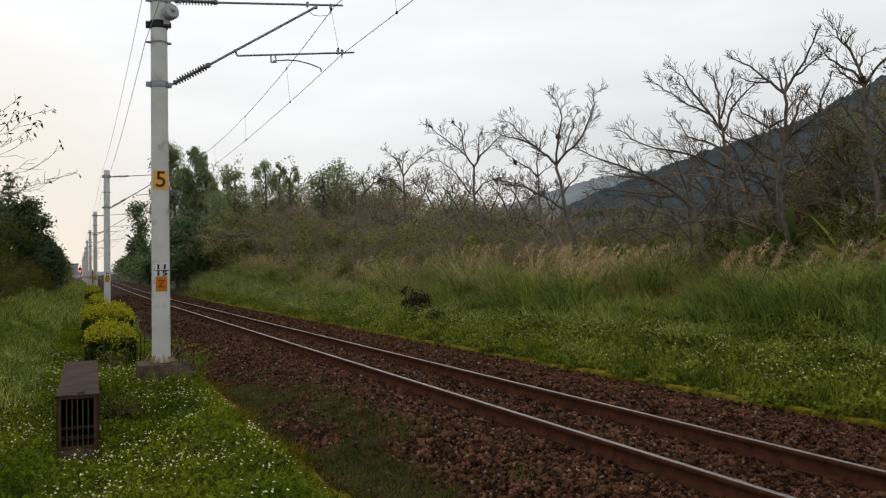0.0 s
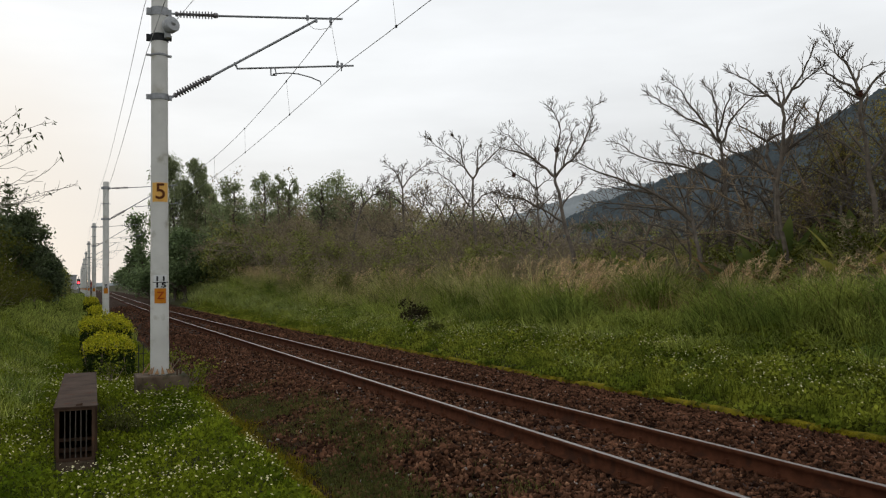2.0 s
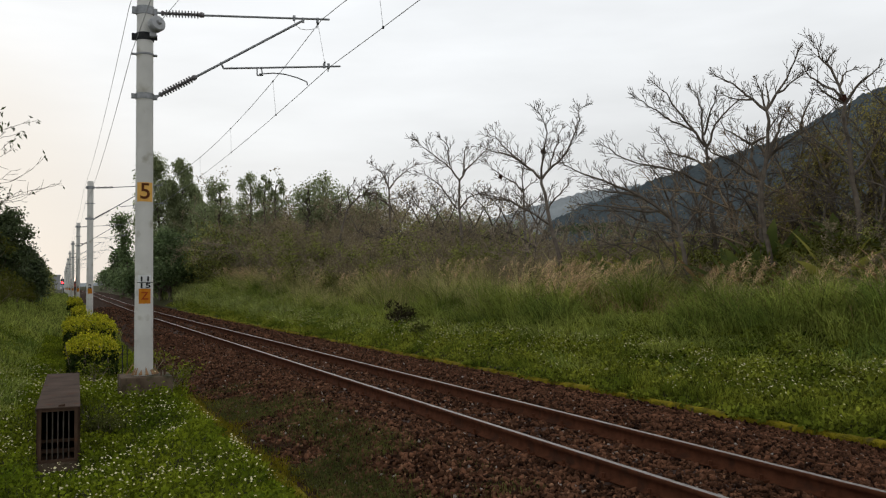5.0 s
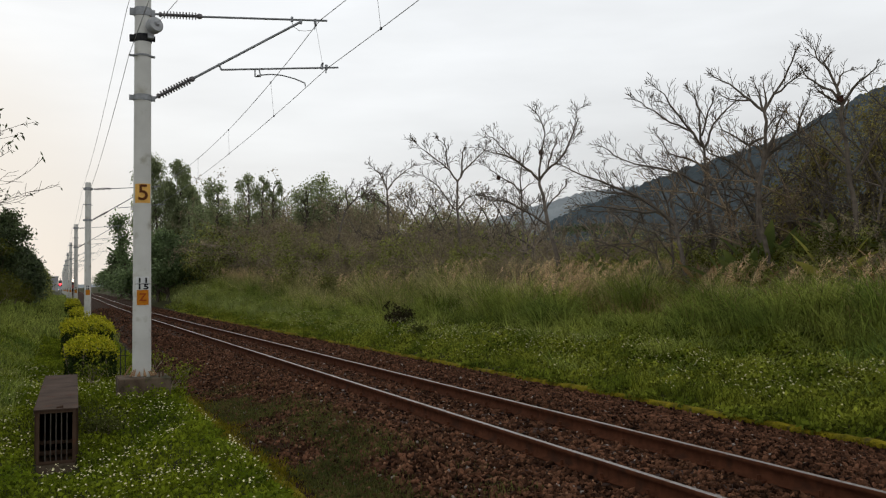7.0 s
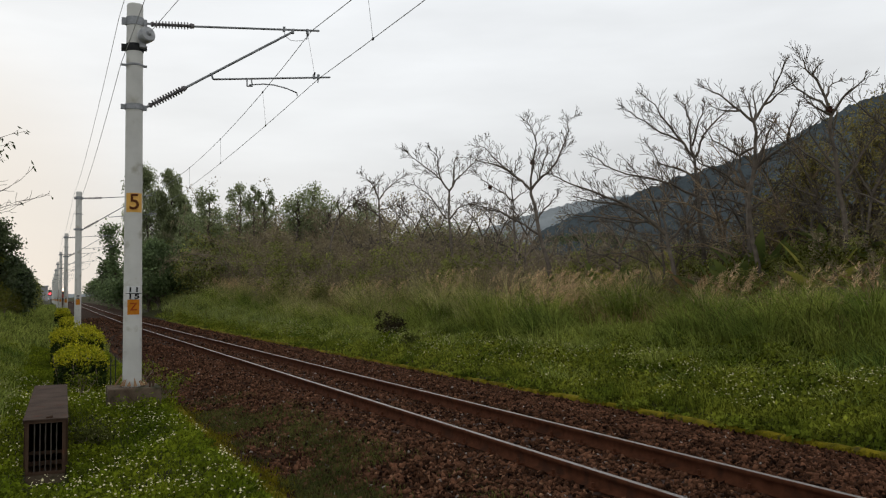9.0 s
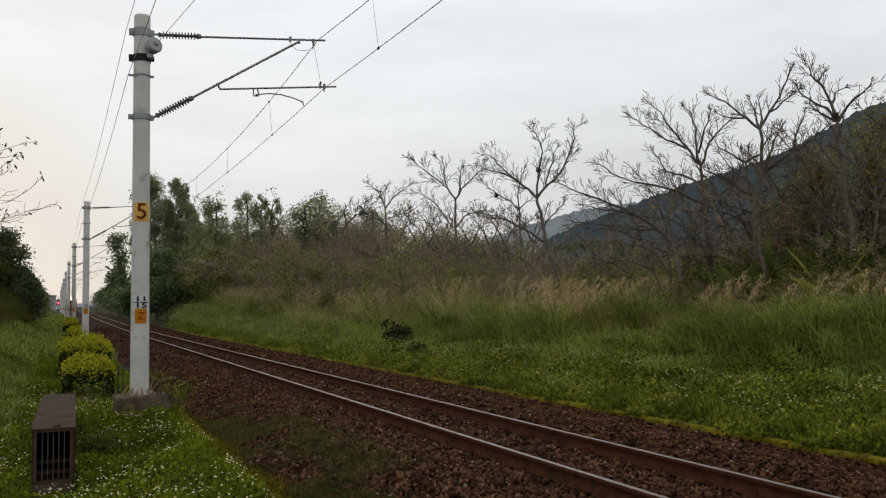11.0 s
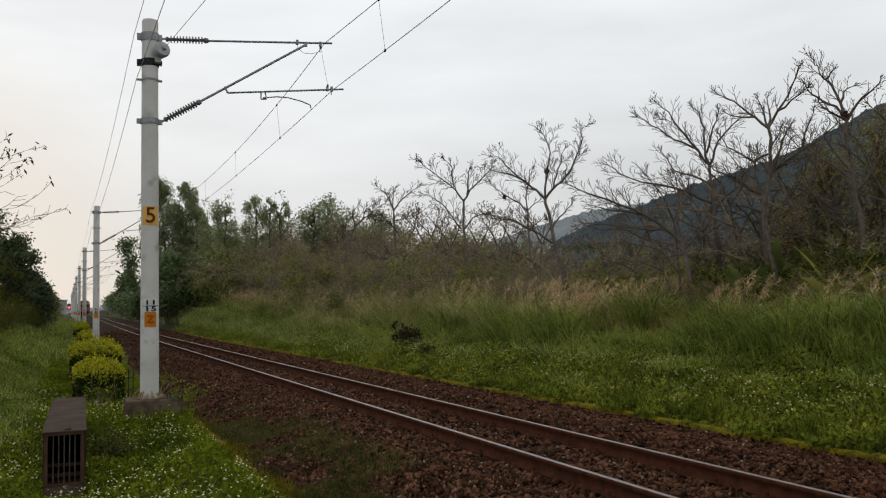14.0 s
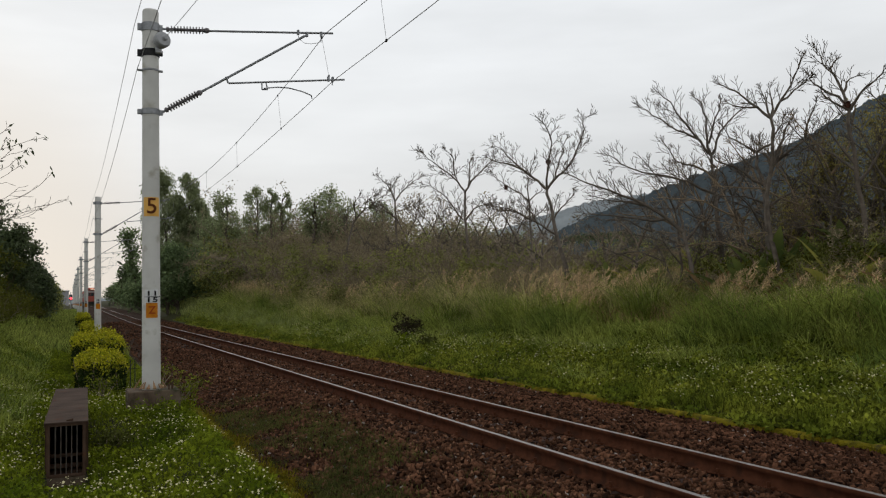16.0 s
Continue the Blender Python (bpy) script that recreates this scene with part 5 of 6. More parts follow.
# left of the line
leafy_tree(-6.3, 58, 6.0, 130, "dark_foliage", "broad dark green tree on the bank", 0.55, 17000, 0.2, 1.8, 0.3, start=0.05, flat=0.5)
leafy_tree(-3.6, 62, 4.9, 131, "dark_foliage", "broad dark green tree on the bank", 0.52, 13000, 0.2, 1.8, 0.28, start=0.05, flat=0.5)
leafy_tree(-2.6, 68, 3.3, 132, "dark_foliage", "dark green bush on the bank", 0.5, 8000, 0.2, 1.8, 0.26, start=0.05, name="shrub", flat=0.5)
leafy_tree(-1.75, 66, 3.2, 134, "dark_foliage", "dark green bush on the bank", 0.42, 7000, 0.2, 1.8, 0.26, start=0.05, name="shrub", flat=0.5)
for k, (x, y, h) in enumerate([(-2.2, 72, 3.0), (-1.7, 82, 2.6), (-1.8, 94, 2.8), (-1.5, 108, 2.6)]):
    leafy_tree(x, y, h, 150 + k, "mid_foliage", "olive-green bush at the foot of the bank", 0.42, 2600, 0.2, 1.8, 0.28, start=0.05, name="shrub", flat=0.5)
for k, (x, y, h) in enumerate([(-3.6, 82, 3.2), (-3.6, 97, 3.0), (-3.4, 116, 3.2), (-3.6, 140, 3.8), (-3.8, 170, 4.2)]):
    leafy_tree(x, y, h, 140 + k, "dark_foliage", "dark green bush along the bank", 0.55, 3500, 0.3, 1.8, 0.4, start=0.05, name="shrub", flat=0.4)
leafy_tree(-7.5, 50, 6.5, 133, "dark_foliage", "broad dark green tree on the bank", 0.55, 10000, 0.2, 1.8, 0.3, start=0.05, flat=0.5)


def conifer(x, y, height, seed):
    rng = np.random.default_rng(seed)
    top = empty("conifer", pose(x, y, float(ground_z(x, y)) - 0.1), "dark tiered conifer rising behind the bank trees", "tree")
    segs, pts = [((0, 0, 0), (0, 0, height), 0.12, 0.02)], []
    for k in range(11):
        z = height * (0.4 + 0.58 * k / 10)
        reach = 0.95 * (1 - k / 11.5) + 0.06
        for a in np.linspace(0, 2 * np.pi, 8)[:-1] + rng.uniform(0, 1):
            d = np.array([np.cos(a), np.sin(a), 0.0])
            s = np.linspace(0.1, 1.0, 46)[:, None]
            arc = np.array([0, 0, z]) + d * reach * s + np.array([0, 0, 1.0]) * (0.26 * s * s - 0.14 * s) * reach
            segs.append((arc[0], arc[-1], 0.02, 0.006))
            pts.append(arc + rng.normal(0, 0.025, (46, 3)))
    put("trunk", tubes("trunk", segs, "bark", 5), top)
    put("crown", leaf_mesh("crown", np.concatenate(pts), 0.12, "dark_foliage", aspect=3, rng=rng), top)


conifer(*at(-3.75, 66), 7.9, 5)


def shrub_model(seed, height, kind):
    """A thicket bush: many thin stems, twigs and a scatter of leaves."""
    rng = np.random.default_rng(seed)
    segs, tips = [], []
    for _ in range(9):
        a = rng.uniform(0, 2 * np.pi)
        d = unit(np.array([np.cos(a) * 0.4, np.sin(a) * 0.4, 1.0]))
        grow(rng, np.array([np.cos(a), np.sin(a), 0]) * 0.25, d, height * rng.uniform(0.6, 1.0), 0.028, 2, segs, tips, up=0.05, wob=0.2, kids=0.72)
    segs = [(a, b, max(r, 0.009), max(s, 0.008)) for a, b, r, s in segs]
    leaf, n, size, label = {"twig": ("brown_foliage", 1500, 0.10, "tangled leafless brown thicket bush"), "brown": ("brown_foliage", 3400, 0.11, "brownish half-bare thicket bush"),
                            "green": ("mid_foliage", 4200, 0.12, "dull green thicket bush"), "bank": ("bank_foliage", 5000, 0.09, "olive-green leafy bush on the bank")}[kind]
    top = empty("shrub", pose(0, 0, 0), label, "shrub", group="bushes of the thicket")
    put("branchwork", tubes("branchwork", segs, "twig", 3), top)["kind"] = "stuff"
    put("foliage", leaf_mesh("foliage", crown_points(rng, tips, n, 0.12), size, leaf, rng=rng, aspect=2.6), top)
    return top


def thicket():
    rng = np.random.default_rng(77)
    models = [shrub_model(1, 3.2, "twig"), shrub_model(2, 3.0, "twig"), shrub_model(3, 2.8, "brown"), shrub_model(4, 3.0, "brown"), shrub_model(5, 2.6, "green"), shrub_model(6, 2.3, "green")]
    spots = []
    for az in np.arange(9.2, 33, 0.55):                          # the dense belt behind the reeds, along the line
        for row, x0 in enumerate((15.6, 18.2, 21.5)):
            d = (x0 + rng.uniform(-1.0, 1.0)) / math.sin(radians(az))
            if d > 112:
                continue
            top = np.interp(az, [9, 12, 16, 20, 25, 30, 33], [8.6, 8.6, 6.7, 5.9, 5.0, 3.7, 2.7]) * (0.72, 0.9, 1.05)[row]
            green = 0.3 if az < 12 else (0.15 if az < 27 else 0.42)
            k = rng.choice(6, p=[0.30 - green / 2, 0.27 - green / 2, 0.2, 0.17, 0.04 + green / 2, 0.02 + green / 2])
            h = max(0.4, (top - 1.1) / 3.0) * rng.uniform(0.78, 1.15)
            spots.append((az + rng.uniform(-0.3, 0.3), d, k, float(h)))
    for az in np.arange(32.5, 60, 0.75):                         # under the big bare trees
        near = 15.4 / math.sin(radians(az))
        spots.append((az + rng.uniform(-0.4, 0.4), near + rng.uniform(0, 1.2), rng.choice([3, 4, 4, 5]), rng.uniform(0.34, 0.5)))
        spots.append((az + rng.uniform(-0.4, 0.4), near + rng.uniform(2, 4), rng.choice([4, 4, 5, 2]), rng.uniform(0.48, 0.68)))
        spots.append((az + rng.uniform(-0.4, 0.4), near + rng.uniform(5, 8), rng.choice([4, 1, 4, 5, 5]), rng.uniform(0.6, 0.85)))
    used = set()
    for az, d, k, h in spots:
        x, y = at(az, d)
        m = pose(x, y, float(ground_z(x, y)) - 0.1, 0, 0, rng.uniform(0, 360))
        ob = models[k] if k not in used else None
        if ob is None:
            ob = copy_thing(models[k], m)
        else:
            used.add(k)
        ob.matrix_basis = m @ Matrix.Diagonal((h * 1.1, h * 1.1, h, 1))


thicket()


def bank():
    rng = np.random.default_rng(78)
    model = [shrub_model(21, 1.7, "bank"), shrub_model(22, 1.5, "bank")]
    n = 0
    for y, x, h in [(17.5, -2.75, 0.72), (19, -3.3, 0.95), (21.5, -2.7, 0.6), (22, -3.7, 1.05), (25, -2.75, 0.62), (25, -3.9, 1.1), (28, -2.8, 0.65), (29, -4.0, 1.2), (32, -2.7, 0.65), (33, -4.1, 1.2), (36, -2.7, 0.65), (37, -4.2, 1.2), (41, -2.6, 0.65), (43, -4.0, 1.2), (45, -2.6, 0.65), (46, -4.0, 1.3), (50, -2.6, 0.7), (56, -2.4, 0.7), (64, -2.3, 0.75), (74, -2.2, 0.75)]:
        m = pose(x, y, float(ground_z(x, y)) - 0.1, 0, 0, rng.uniform(0, 360))
        ob = model[n] if n < 2 else copy_thing(model[n % 2], m)
        n += 1
        ob.matrix_basis = m @ Matrix.Diagonal((h * 1.15, h * 1.15, h, 1))
        tagged(ob, group="bushes on the bank")


bank()


def overhanging_branch():
    """A slim tree outside the view that reaches in with thin boughs and a few drooping leaves."""
    rng = np.random.default_rng(91)
    x, y = -2.75, 14.2
    top = empty("sapling", pose(x, y, float(ground_z(x, y)) - 0.1), "slim pale sapling with a few dark drooping leaves", "tree")
    z0 = float(ground_z(x, y)) - 0.1
    thick, thin, tips = [], [], []
    p, d = np.zeros(3), np.array([0.05, 0, 1.0])
    for i in range(8):
        q = p + unit(d + rng.normal(0, 0.06, 3)) * 0.5
        thick.append((p, q, 0.045 - 0.004 * i, 0.041 - 0.004 * i))
        p = q
    ends = []
    for (zs, ze, reach) in ((1.9, 3.02, 2.55), (2.0, 2.95, 2.2), (2.2, 3.2, 2.25), (2.35, 2.8, 2.1), (2.6, 3.55, 1.9), (2.6, 3.75, 1.95), (2.9, 3.88, 2.0), (3.0, 3.95, 1.7), (2.4, 3.4, 1.8), (2.1, 2.75, 1.9)):
        p = np.array([0.05, 0, zs - z0])
        n = 9
        pts = [p + np.array([reach * s, 0.12 * math.sin(3 * s + zs * 5), (ze - zs) * s ** 0.75]) + rng.normal(0, 0.02, 3) for s in np.linspace(0, 1, n + 1)]
        for i in range(n):
            thin.append((pts[i], pts[i + 1], 0.0088 - 0.0008 * i, 0.008 - 0.0008 * i))
            if i > 2:
                u = unit(pts[i + 1] - pts[i] + rng.normal(0, 0.03, 3) + [0, 0, 0.08 * rng.choice([-0.4, 1])])
                grow(rng, pts[i + 1], u, rng.uniform(0.15, 0.4), 0.004, 1, thin, ends, up=0.1, wob=0.12, kids=0.5)
        ends.append(pts[-1])
    thin = [(p, q, max(r, 0.0032), max(s, 0.0026)) for p, q, r, s in thin]
    ends = [q for q in ends if rng.random() < (0.6 if q[2] > 3.6 - z0 else 0.3)]
    put("trunk", tubes("trunk", thick, "pale_bark", 7), top)
    put("branchwork", tubes("branchwork", thin, "pale_bark", 4), top)
    e = np.array(ends)
    pts = np.concatenate([e, e[e[:, 2] > 3.4 - z0].repeat(2, 0) + rng.normal(0, 0.03, (2 * int((e[:, 2] > 3.4 - z0).sum()), 3))])
    put("foliage", leaf_mesh("foliage", pts, 0.085, "dark_foliage", aspect=3.2, rng=rng, lean=(0.6, 0, -1.2)), top)


overhanging_branch()


def broadleaf(x, y, height, seed, label, n=10, mat="palm_leaf", wide=0.13):
    """A clump of long arching leaves like a banana or young palm."""
    rng = np.random.default_rng(seed)
    top = empty("broadleaf_plant", pose(x, y, float(ground_z(x, y)) - 0.05), label, "plant", group="broad-leaved plants under the trees")
    for k in range(n):
        a = rng.uniform(0, 2 * np.pi)
        out = np.array([np.cos(a), np.sin(a), 0])
        side = np.array([-np.sin(a), np.cos(a), 0])
        L, w, bend = height * rng.uniform(0.7, 1.1), wide * height ** 0.5, rng.uniform(0.4, 1.1)
        v, f = [], []
        m = 9
        for i in range(m):
            s = i / (m - 1)
            c = np.array([0, 0, 1.0]) * L * (s - 0.45 * bend * s * s) + out * L * bend * 0.75 * s ** 1.6
            ww = w * (np.sin(np.pi * min(1, 0.12 + 0.88 * s)) ** 0.7 if s > 0.25 else 0.12) * rng.uniform(0.85, 1.1)
            v += [c - side * ww, c + np.array([0, 0, -0.25 * ww]), c + side * ww]
            if i:
                b = 3 * i
                f += [(b - 3, b - 2, b + 1, b), (b - 2, b - 1, b + 2, b + 1)]
        put("leaf", mesh_of("leaf", np.array(v), [np.array(f)], mat, shade=True), top)
    return top


rng_plants = np.random.default_rng(12)
for k, az in enumerate(np.arange(32.0, 57, 0.55)):
    dd = 15.6 / math.sin(radians(az)) + rng_plants.uniform(0, 4.5)
    yellow = rng_plants.random() < 0.45
    broadleaf(*at(az + rng_plants.uniform(-0.4, 0.4), dd), rng_plants.uniform(1.4, 2.5), 300 + k, "yellowish plant with long arching leaves" if yellow else "dark green plant with long arching leaves", mat="yellow_leaf" if yellow else "palm_leaf")

for k, (az, dd, h) in enumerate([(43.4, 24.5, 2.6), (44.8, 23.5, 3.0), (46.4, 24.6, 3.3), (47.6, 23.2, 3.0), (49.0, 24.0, 3.5), (50.4, 22.6, 3.2), (51.9, 23.4, 3.6), (53.4, 22.4, 3.3)]):
    broadleaf(*at(az, dd), h, 360 + k, "large banana plant with broad dark green leaves", n=10, mat="palm_leaf", wide=0.12)
for k, (az, dd, h) in enumerate([(41.6, 24.2, 1.3), (43.9, 23.0, 1.4), (46.0, 22.4, 1.3), (48.3, 21.6, 1.5), (50.6, 21.2, 1.4), (53.0, 20.6, 1.6), (34.0, 29.5, 1.6), (36.4, 30.5, 1.7), (38.8, 28.0, 1.5)]):
    leafy_tree(*at(az, dd), h, 380 + k, "bank_foliage" if k < 6 else "mid_foliage", "low dark green bush under the bare trees" if k < 6 else "dull yellow-green bush under the bare trees", 0.6, 700, 0.13, 2.6, 0.25, start=0.05, name="shrub", flat=0.1)
for k, (az, dd, h) in enumerate([(33.2, 28.6, 1.7), (36.0, 26.8, 1.5), (39.0, 25.0, 1.8), (41.0, 23.8, 1.9), (42.6, 23.2, 1.7), (44.4, 22.4, 1.9), (46.9, 21.6, 1.7), (49.7, 20.8, 1.8), (52.2, 20.2, 1.9)]):
    broadleaf(*at(az, dd), h, 410 + k, "withered brown plant with hanging dead leaves", n=12, mat="dry_leaf", wide=0.07)


def palm(x, y, height, seed):
    rng = np.random.default_rng(seed)
    top = empty("palm", pose(x, y, float(ground_z(x, y)) - 0.1), "slim dark palm standing against the mountain", "tree", group="palms before the mountain")
    put("trunk", tubes("trunk", [((0, 0, 0), (0.05, 0, height), 0.09, 0.06)], "bark", 7), top)
    pts = []
    for a in np.linspace(0, 2 * np.pi, 13)[:-1]:
        out = np.array([np.cos(a), np.sin(a), 0])
        s = np.linspace(0.1, 1, 26)[:, None]
        pts.append(np.array([0.05, 0, height]) + out * 1.3 * s + np.array([0, 0, 1.0]) * (0.9 * s - 1.25 * s * s))
    put("crown", leaf_mesh("crown", np.concatenate(pts), 0.3, "dark_foliage", aspect=4.0, rng=rng, lean=(0, 0, -0.6)), top)


for k, (az, d, h) in enumerate([(33.3, 62, 4.4), (34.4, 66, 4.6), (35.6, 60, 4.4), (36.4, 64, 4.1), (32.4, 70, 4.6)]):
    palm(*at(az, d), h, 400 + k)


# ---- hedges beside the poles ----
def hedge(x0, x1, y0, y1, z1, seed, leaf=0.055, n=5000):
    """A clipped yellow-leaved hedge, bright on top; inner shade is put into dark leaves."""
    rng = np.random.default_rng(seed)
    xc, yc = (x0 + x1) / 2, (y0 + y1) / 2
    z0 = float(ground_z(xc, yc)) - 0.05
    top = empty("hedge", pose(xc, yc, z0), "clipped hedge with bright yellow-green top leaves", "hedge", group="hedges beside the poles")
    hx, hy, h = (x1 - x0) / 2, (y1 - y0) / 2, z1 - z0
    segs = []
    for _ in range(60):
        a = np.array([rng.uniform(-hx, hx) * 0.8, rng.uniform(-hy, hy) * 0.85, 0])
        segs.append((a, a + np.array([rng.normal(0, 0.12), rng.normal(0, 0.12), h * rng.uniform(0.6, 0.92)]), 0.012, 0.006))
    put("branchwork", tubes("branchwork", segs, "twig", 4), top)

    def surf(m, lift):
        u = rng.uniform(-1, 1, (m, 2))
        e = np.maximum(np.abs(u[:, 0]), np.abs(u[:, 1]))
        dome = (1 - 0.3 * e ** 4) * (1 + 0.1 * np.sin(u[:, 0] * 5 + seed) * np.sin(u[:, 1] * 7) + 0.07 * np.sin(u[:, 0] * 11 + u[:, 1] * 9))
        return np.stack([u[:, 0] * hx, u[:, 1] * hy, dome * h * lift], 1)

    def sides(m, top_share):
        a = rng.uniform(0, 2 * np.pi, m)
        k = 1 / np.maximum(np.abs(np.cos(a)), np.abs(np.sin(a))) ** 0.85
        return np.stack([np.cos(a) * k * hx, np.sin(a) * k * hy, rng.uniform(0.05, top_share, m) * h], 1) * [0.97, 0.97, 1]

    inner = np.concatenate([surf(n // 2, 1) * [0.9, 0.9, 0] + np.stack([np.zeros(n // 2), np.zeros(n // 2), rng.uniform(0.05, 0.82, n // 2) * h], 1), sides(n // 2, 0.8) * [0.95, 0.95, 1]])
    put("inner_foliage", leaf_mesh("inner_foliage", inner, leaf * 1.5, "hedge_shade", rng=rng), top, label="inner leaves coloured dark for the shade inside the hedge")
    outer = np.concatenate([surf(n * 5 // 9, 0.98) + rng.normal(0, 0.035, (n * 5 // 9, 3)), sides(n // 26, 0.95) + rng.normal(0, 0.03, (n // 26, 3)), sides(n // 8, 1.0) * [0.96, 0.96, 0.14] + [0, 0, h * 0.72] + rng.normal(0, 0.03, (n // 8, 3))])
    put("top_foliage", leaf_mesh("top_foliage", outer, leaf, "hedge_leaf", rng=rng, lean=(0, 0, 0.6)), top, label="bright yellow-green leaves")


hedge(0.17, 1.15, 19.0, 21.4, 0.40, 1)
hedge(0.12, 1.42, 24.2, 28.0, 0.66, 2, n=6500)
hedge(0.6, 1.45, 44.5, 49, 0.5, 4, 0.07, 4000)
hedge(0.55, 1.4, 60, 66, 0.75, 5, 0.09, 3500)

kerb(8.36, 4.0, 62.0, 0.14, -0.325, 0.012, "low concrete edging overgrown with yellow-green moss")
kerb(1.97, 5.0, 16.0, 0.17, -0.375, 0.025, "sunken edging strip covered with yellow-green moss")
ballast()


# ---- grass, weeds and flowers ----
def scatter(n, x0, x1, y0, y1, pick=1.6, rng=RNG):
    """Places on the ground, thicker near the onlooker."""
    y = y0 + (y1 - y0) * rng.uniform(0, 1, n) ** pick
    x = rng.uniform(x0, x1, n)
    return np.stack([x, y, ground_z(x, y)], 1)


def patchy(p, scale, cut, seed=0.0):
    """Keeps the places that lie in irregular patches."""
    f = np.array([noise.noise((a * scale, b * scale, seed)) for a, b in p[:, :2]])
    return p[f > cut]


def clear(p):
    """Leaves out what stands in the steel box, the plinth and the hedges."""
    x, y = p[:, 0], p[:, 1]
    bad = (np.abs(x) < 0.23) & (y > 9.75) & (y < 14.5)
    edge = np.array([noise.noise((3.0, q * 1.3, 5.0)) + 0.5 * noise.noise((1.0, q * 4.0, 9.0)) for q in y])
    bad |= x > 1.84 + 0.36 * edge
    bad |= (np.abs(x - 1.27) < 0.43) & (np.abs(y - 14.63) < 0.45)
    return p[~bad]


def heads(name, p, r, label, rng=RNG):
    """White flower heads of five blunt petals, each on a stem, tilted at random."""
    n = len(p)
    up = unit(np.stack([rng.normal(0, 0.45, n), rng.normal(-0.25, 0.45, n), np.ones(n)], 1))
    a = unit(np.cross(up, rng.normal(0, 1, (n, 3))))
    b = np.cross(up, a)
    k = 10
    ang = 2 * np.pi * np.arange(k) / k
    rad = np.where(np.arange(k) % 2 == 0, 1.0, 0.62)
    rr = (np.broadcast_to(r, (n,)) * rng.uniform(0.7, 1.3, n))[:, None, None]
    ring = p[:, None] + (a[:, None] * (np.cos(ang) * rad)[None, :, None] + b[:, None] * (np.sin(ang) * rad)[None, :, None]) * rr
    v = np.concatenate([ring, (p - up * rr[:, :, 0] * 0.25)[:, None]], 1).reshape(-1, 3)
    i = np.arange(n)[:, None, None] * (k + 1)
    f = i + np.stack([np.arange(k), (np.arange(k) + 1) % k, np.full(k, k)], 1)[None]
    return stuff(name, mesh_of(name, v, [f.reshape(-1, 3)], "petal"), label, "flowers")


def meadow_left():
    def height(p):
        return 0.06 + 0.30 * np.clip(np.array([0.45 + 0.6 * noise.noise((a * 1.3, b * 1.3, 2.0)) + 0.4 * noise.noise((a * 3.7, b * 3.7, 6.0)) for a, b in p[:, :2]]), 0, 1.2) * smooth(1.9, 1.5, p[:, 0]) * (1 - 0.65 * smooth(15, 16.5, p[:, 1]) * smooth(-0.4, 0.0, p[:, 0]))
    p = clear(scatter(140000, -3.2, 1.93, 5.2, 34, 1.8))
    h = height(p)
    p[:, 2] += RNG.uniform(0.02, 1, len(p)) ** 0.6 * h
    stuff("groundcover", leaf_mesh("groundcover", p, 0.046, "meadow_leaf", aspect=1.6, lean=(0, 0, 0.3), flat=0.3), "low bright green leafy weeds on the verge", "weeds")
    p = clear(scatter(26000, -3.0, 1.9, 5.2, 40, 1.6))
    stuff("grass", blade_mesh("grass", p, 0.2, 0.008, "meadow_leaf", 0.8), "short green grass blades among the weeds", "grass")
    p = clear(scatter(14000, -2.8, -0.5, 13, 46, 1.3))
    stuff("grass", blade_mesh("grass", p, 0.40, 0.013, "tall_grass", 1.0), "longer rough grass at the foot of the bank", "grass")
    p = scatter(9000, -5.0, 1.7, -7, 5.6, 1.0)
    stuff("grass", blade_mesh("grass", p, 0.16, 0.01, "meadow_leaf", 0.9), "short green grass where the onlooker stands", "grass")
    p = scatter(16000, -3.5, 2.0, 32, 150, 1.2)
    stuff("grass", blade_mesh("grass", p, 0.45, 0.03, "tall_grass", 0.9), "rough green grass along the far verge", "grass")
    p = clear(patchy(scatter(5200, -2.2, 1.85, 5.6, 20, 1.2), 0.8, -0.04, 3.0))
    p[:, 2] += height(p) + RNG.uniform(0.02, 0.10, len(p))
    heads("flowers", p, 0.0122, "small white daisy-like flowers over the weeds")


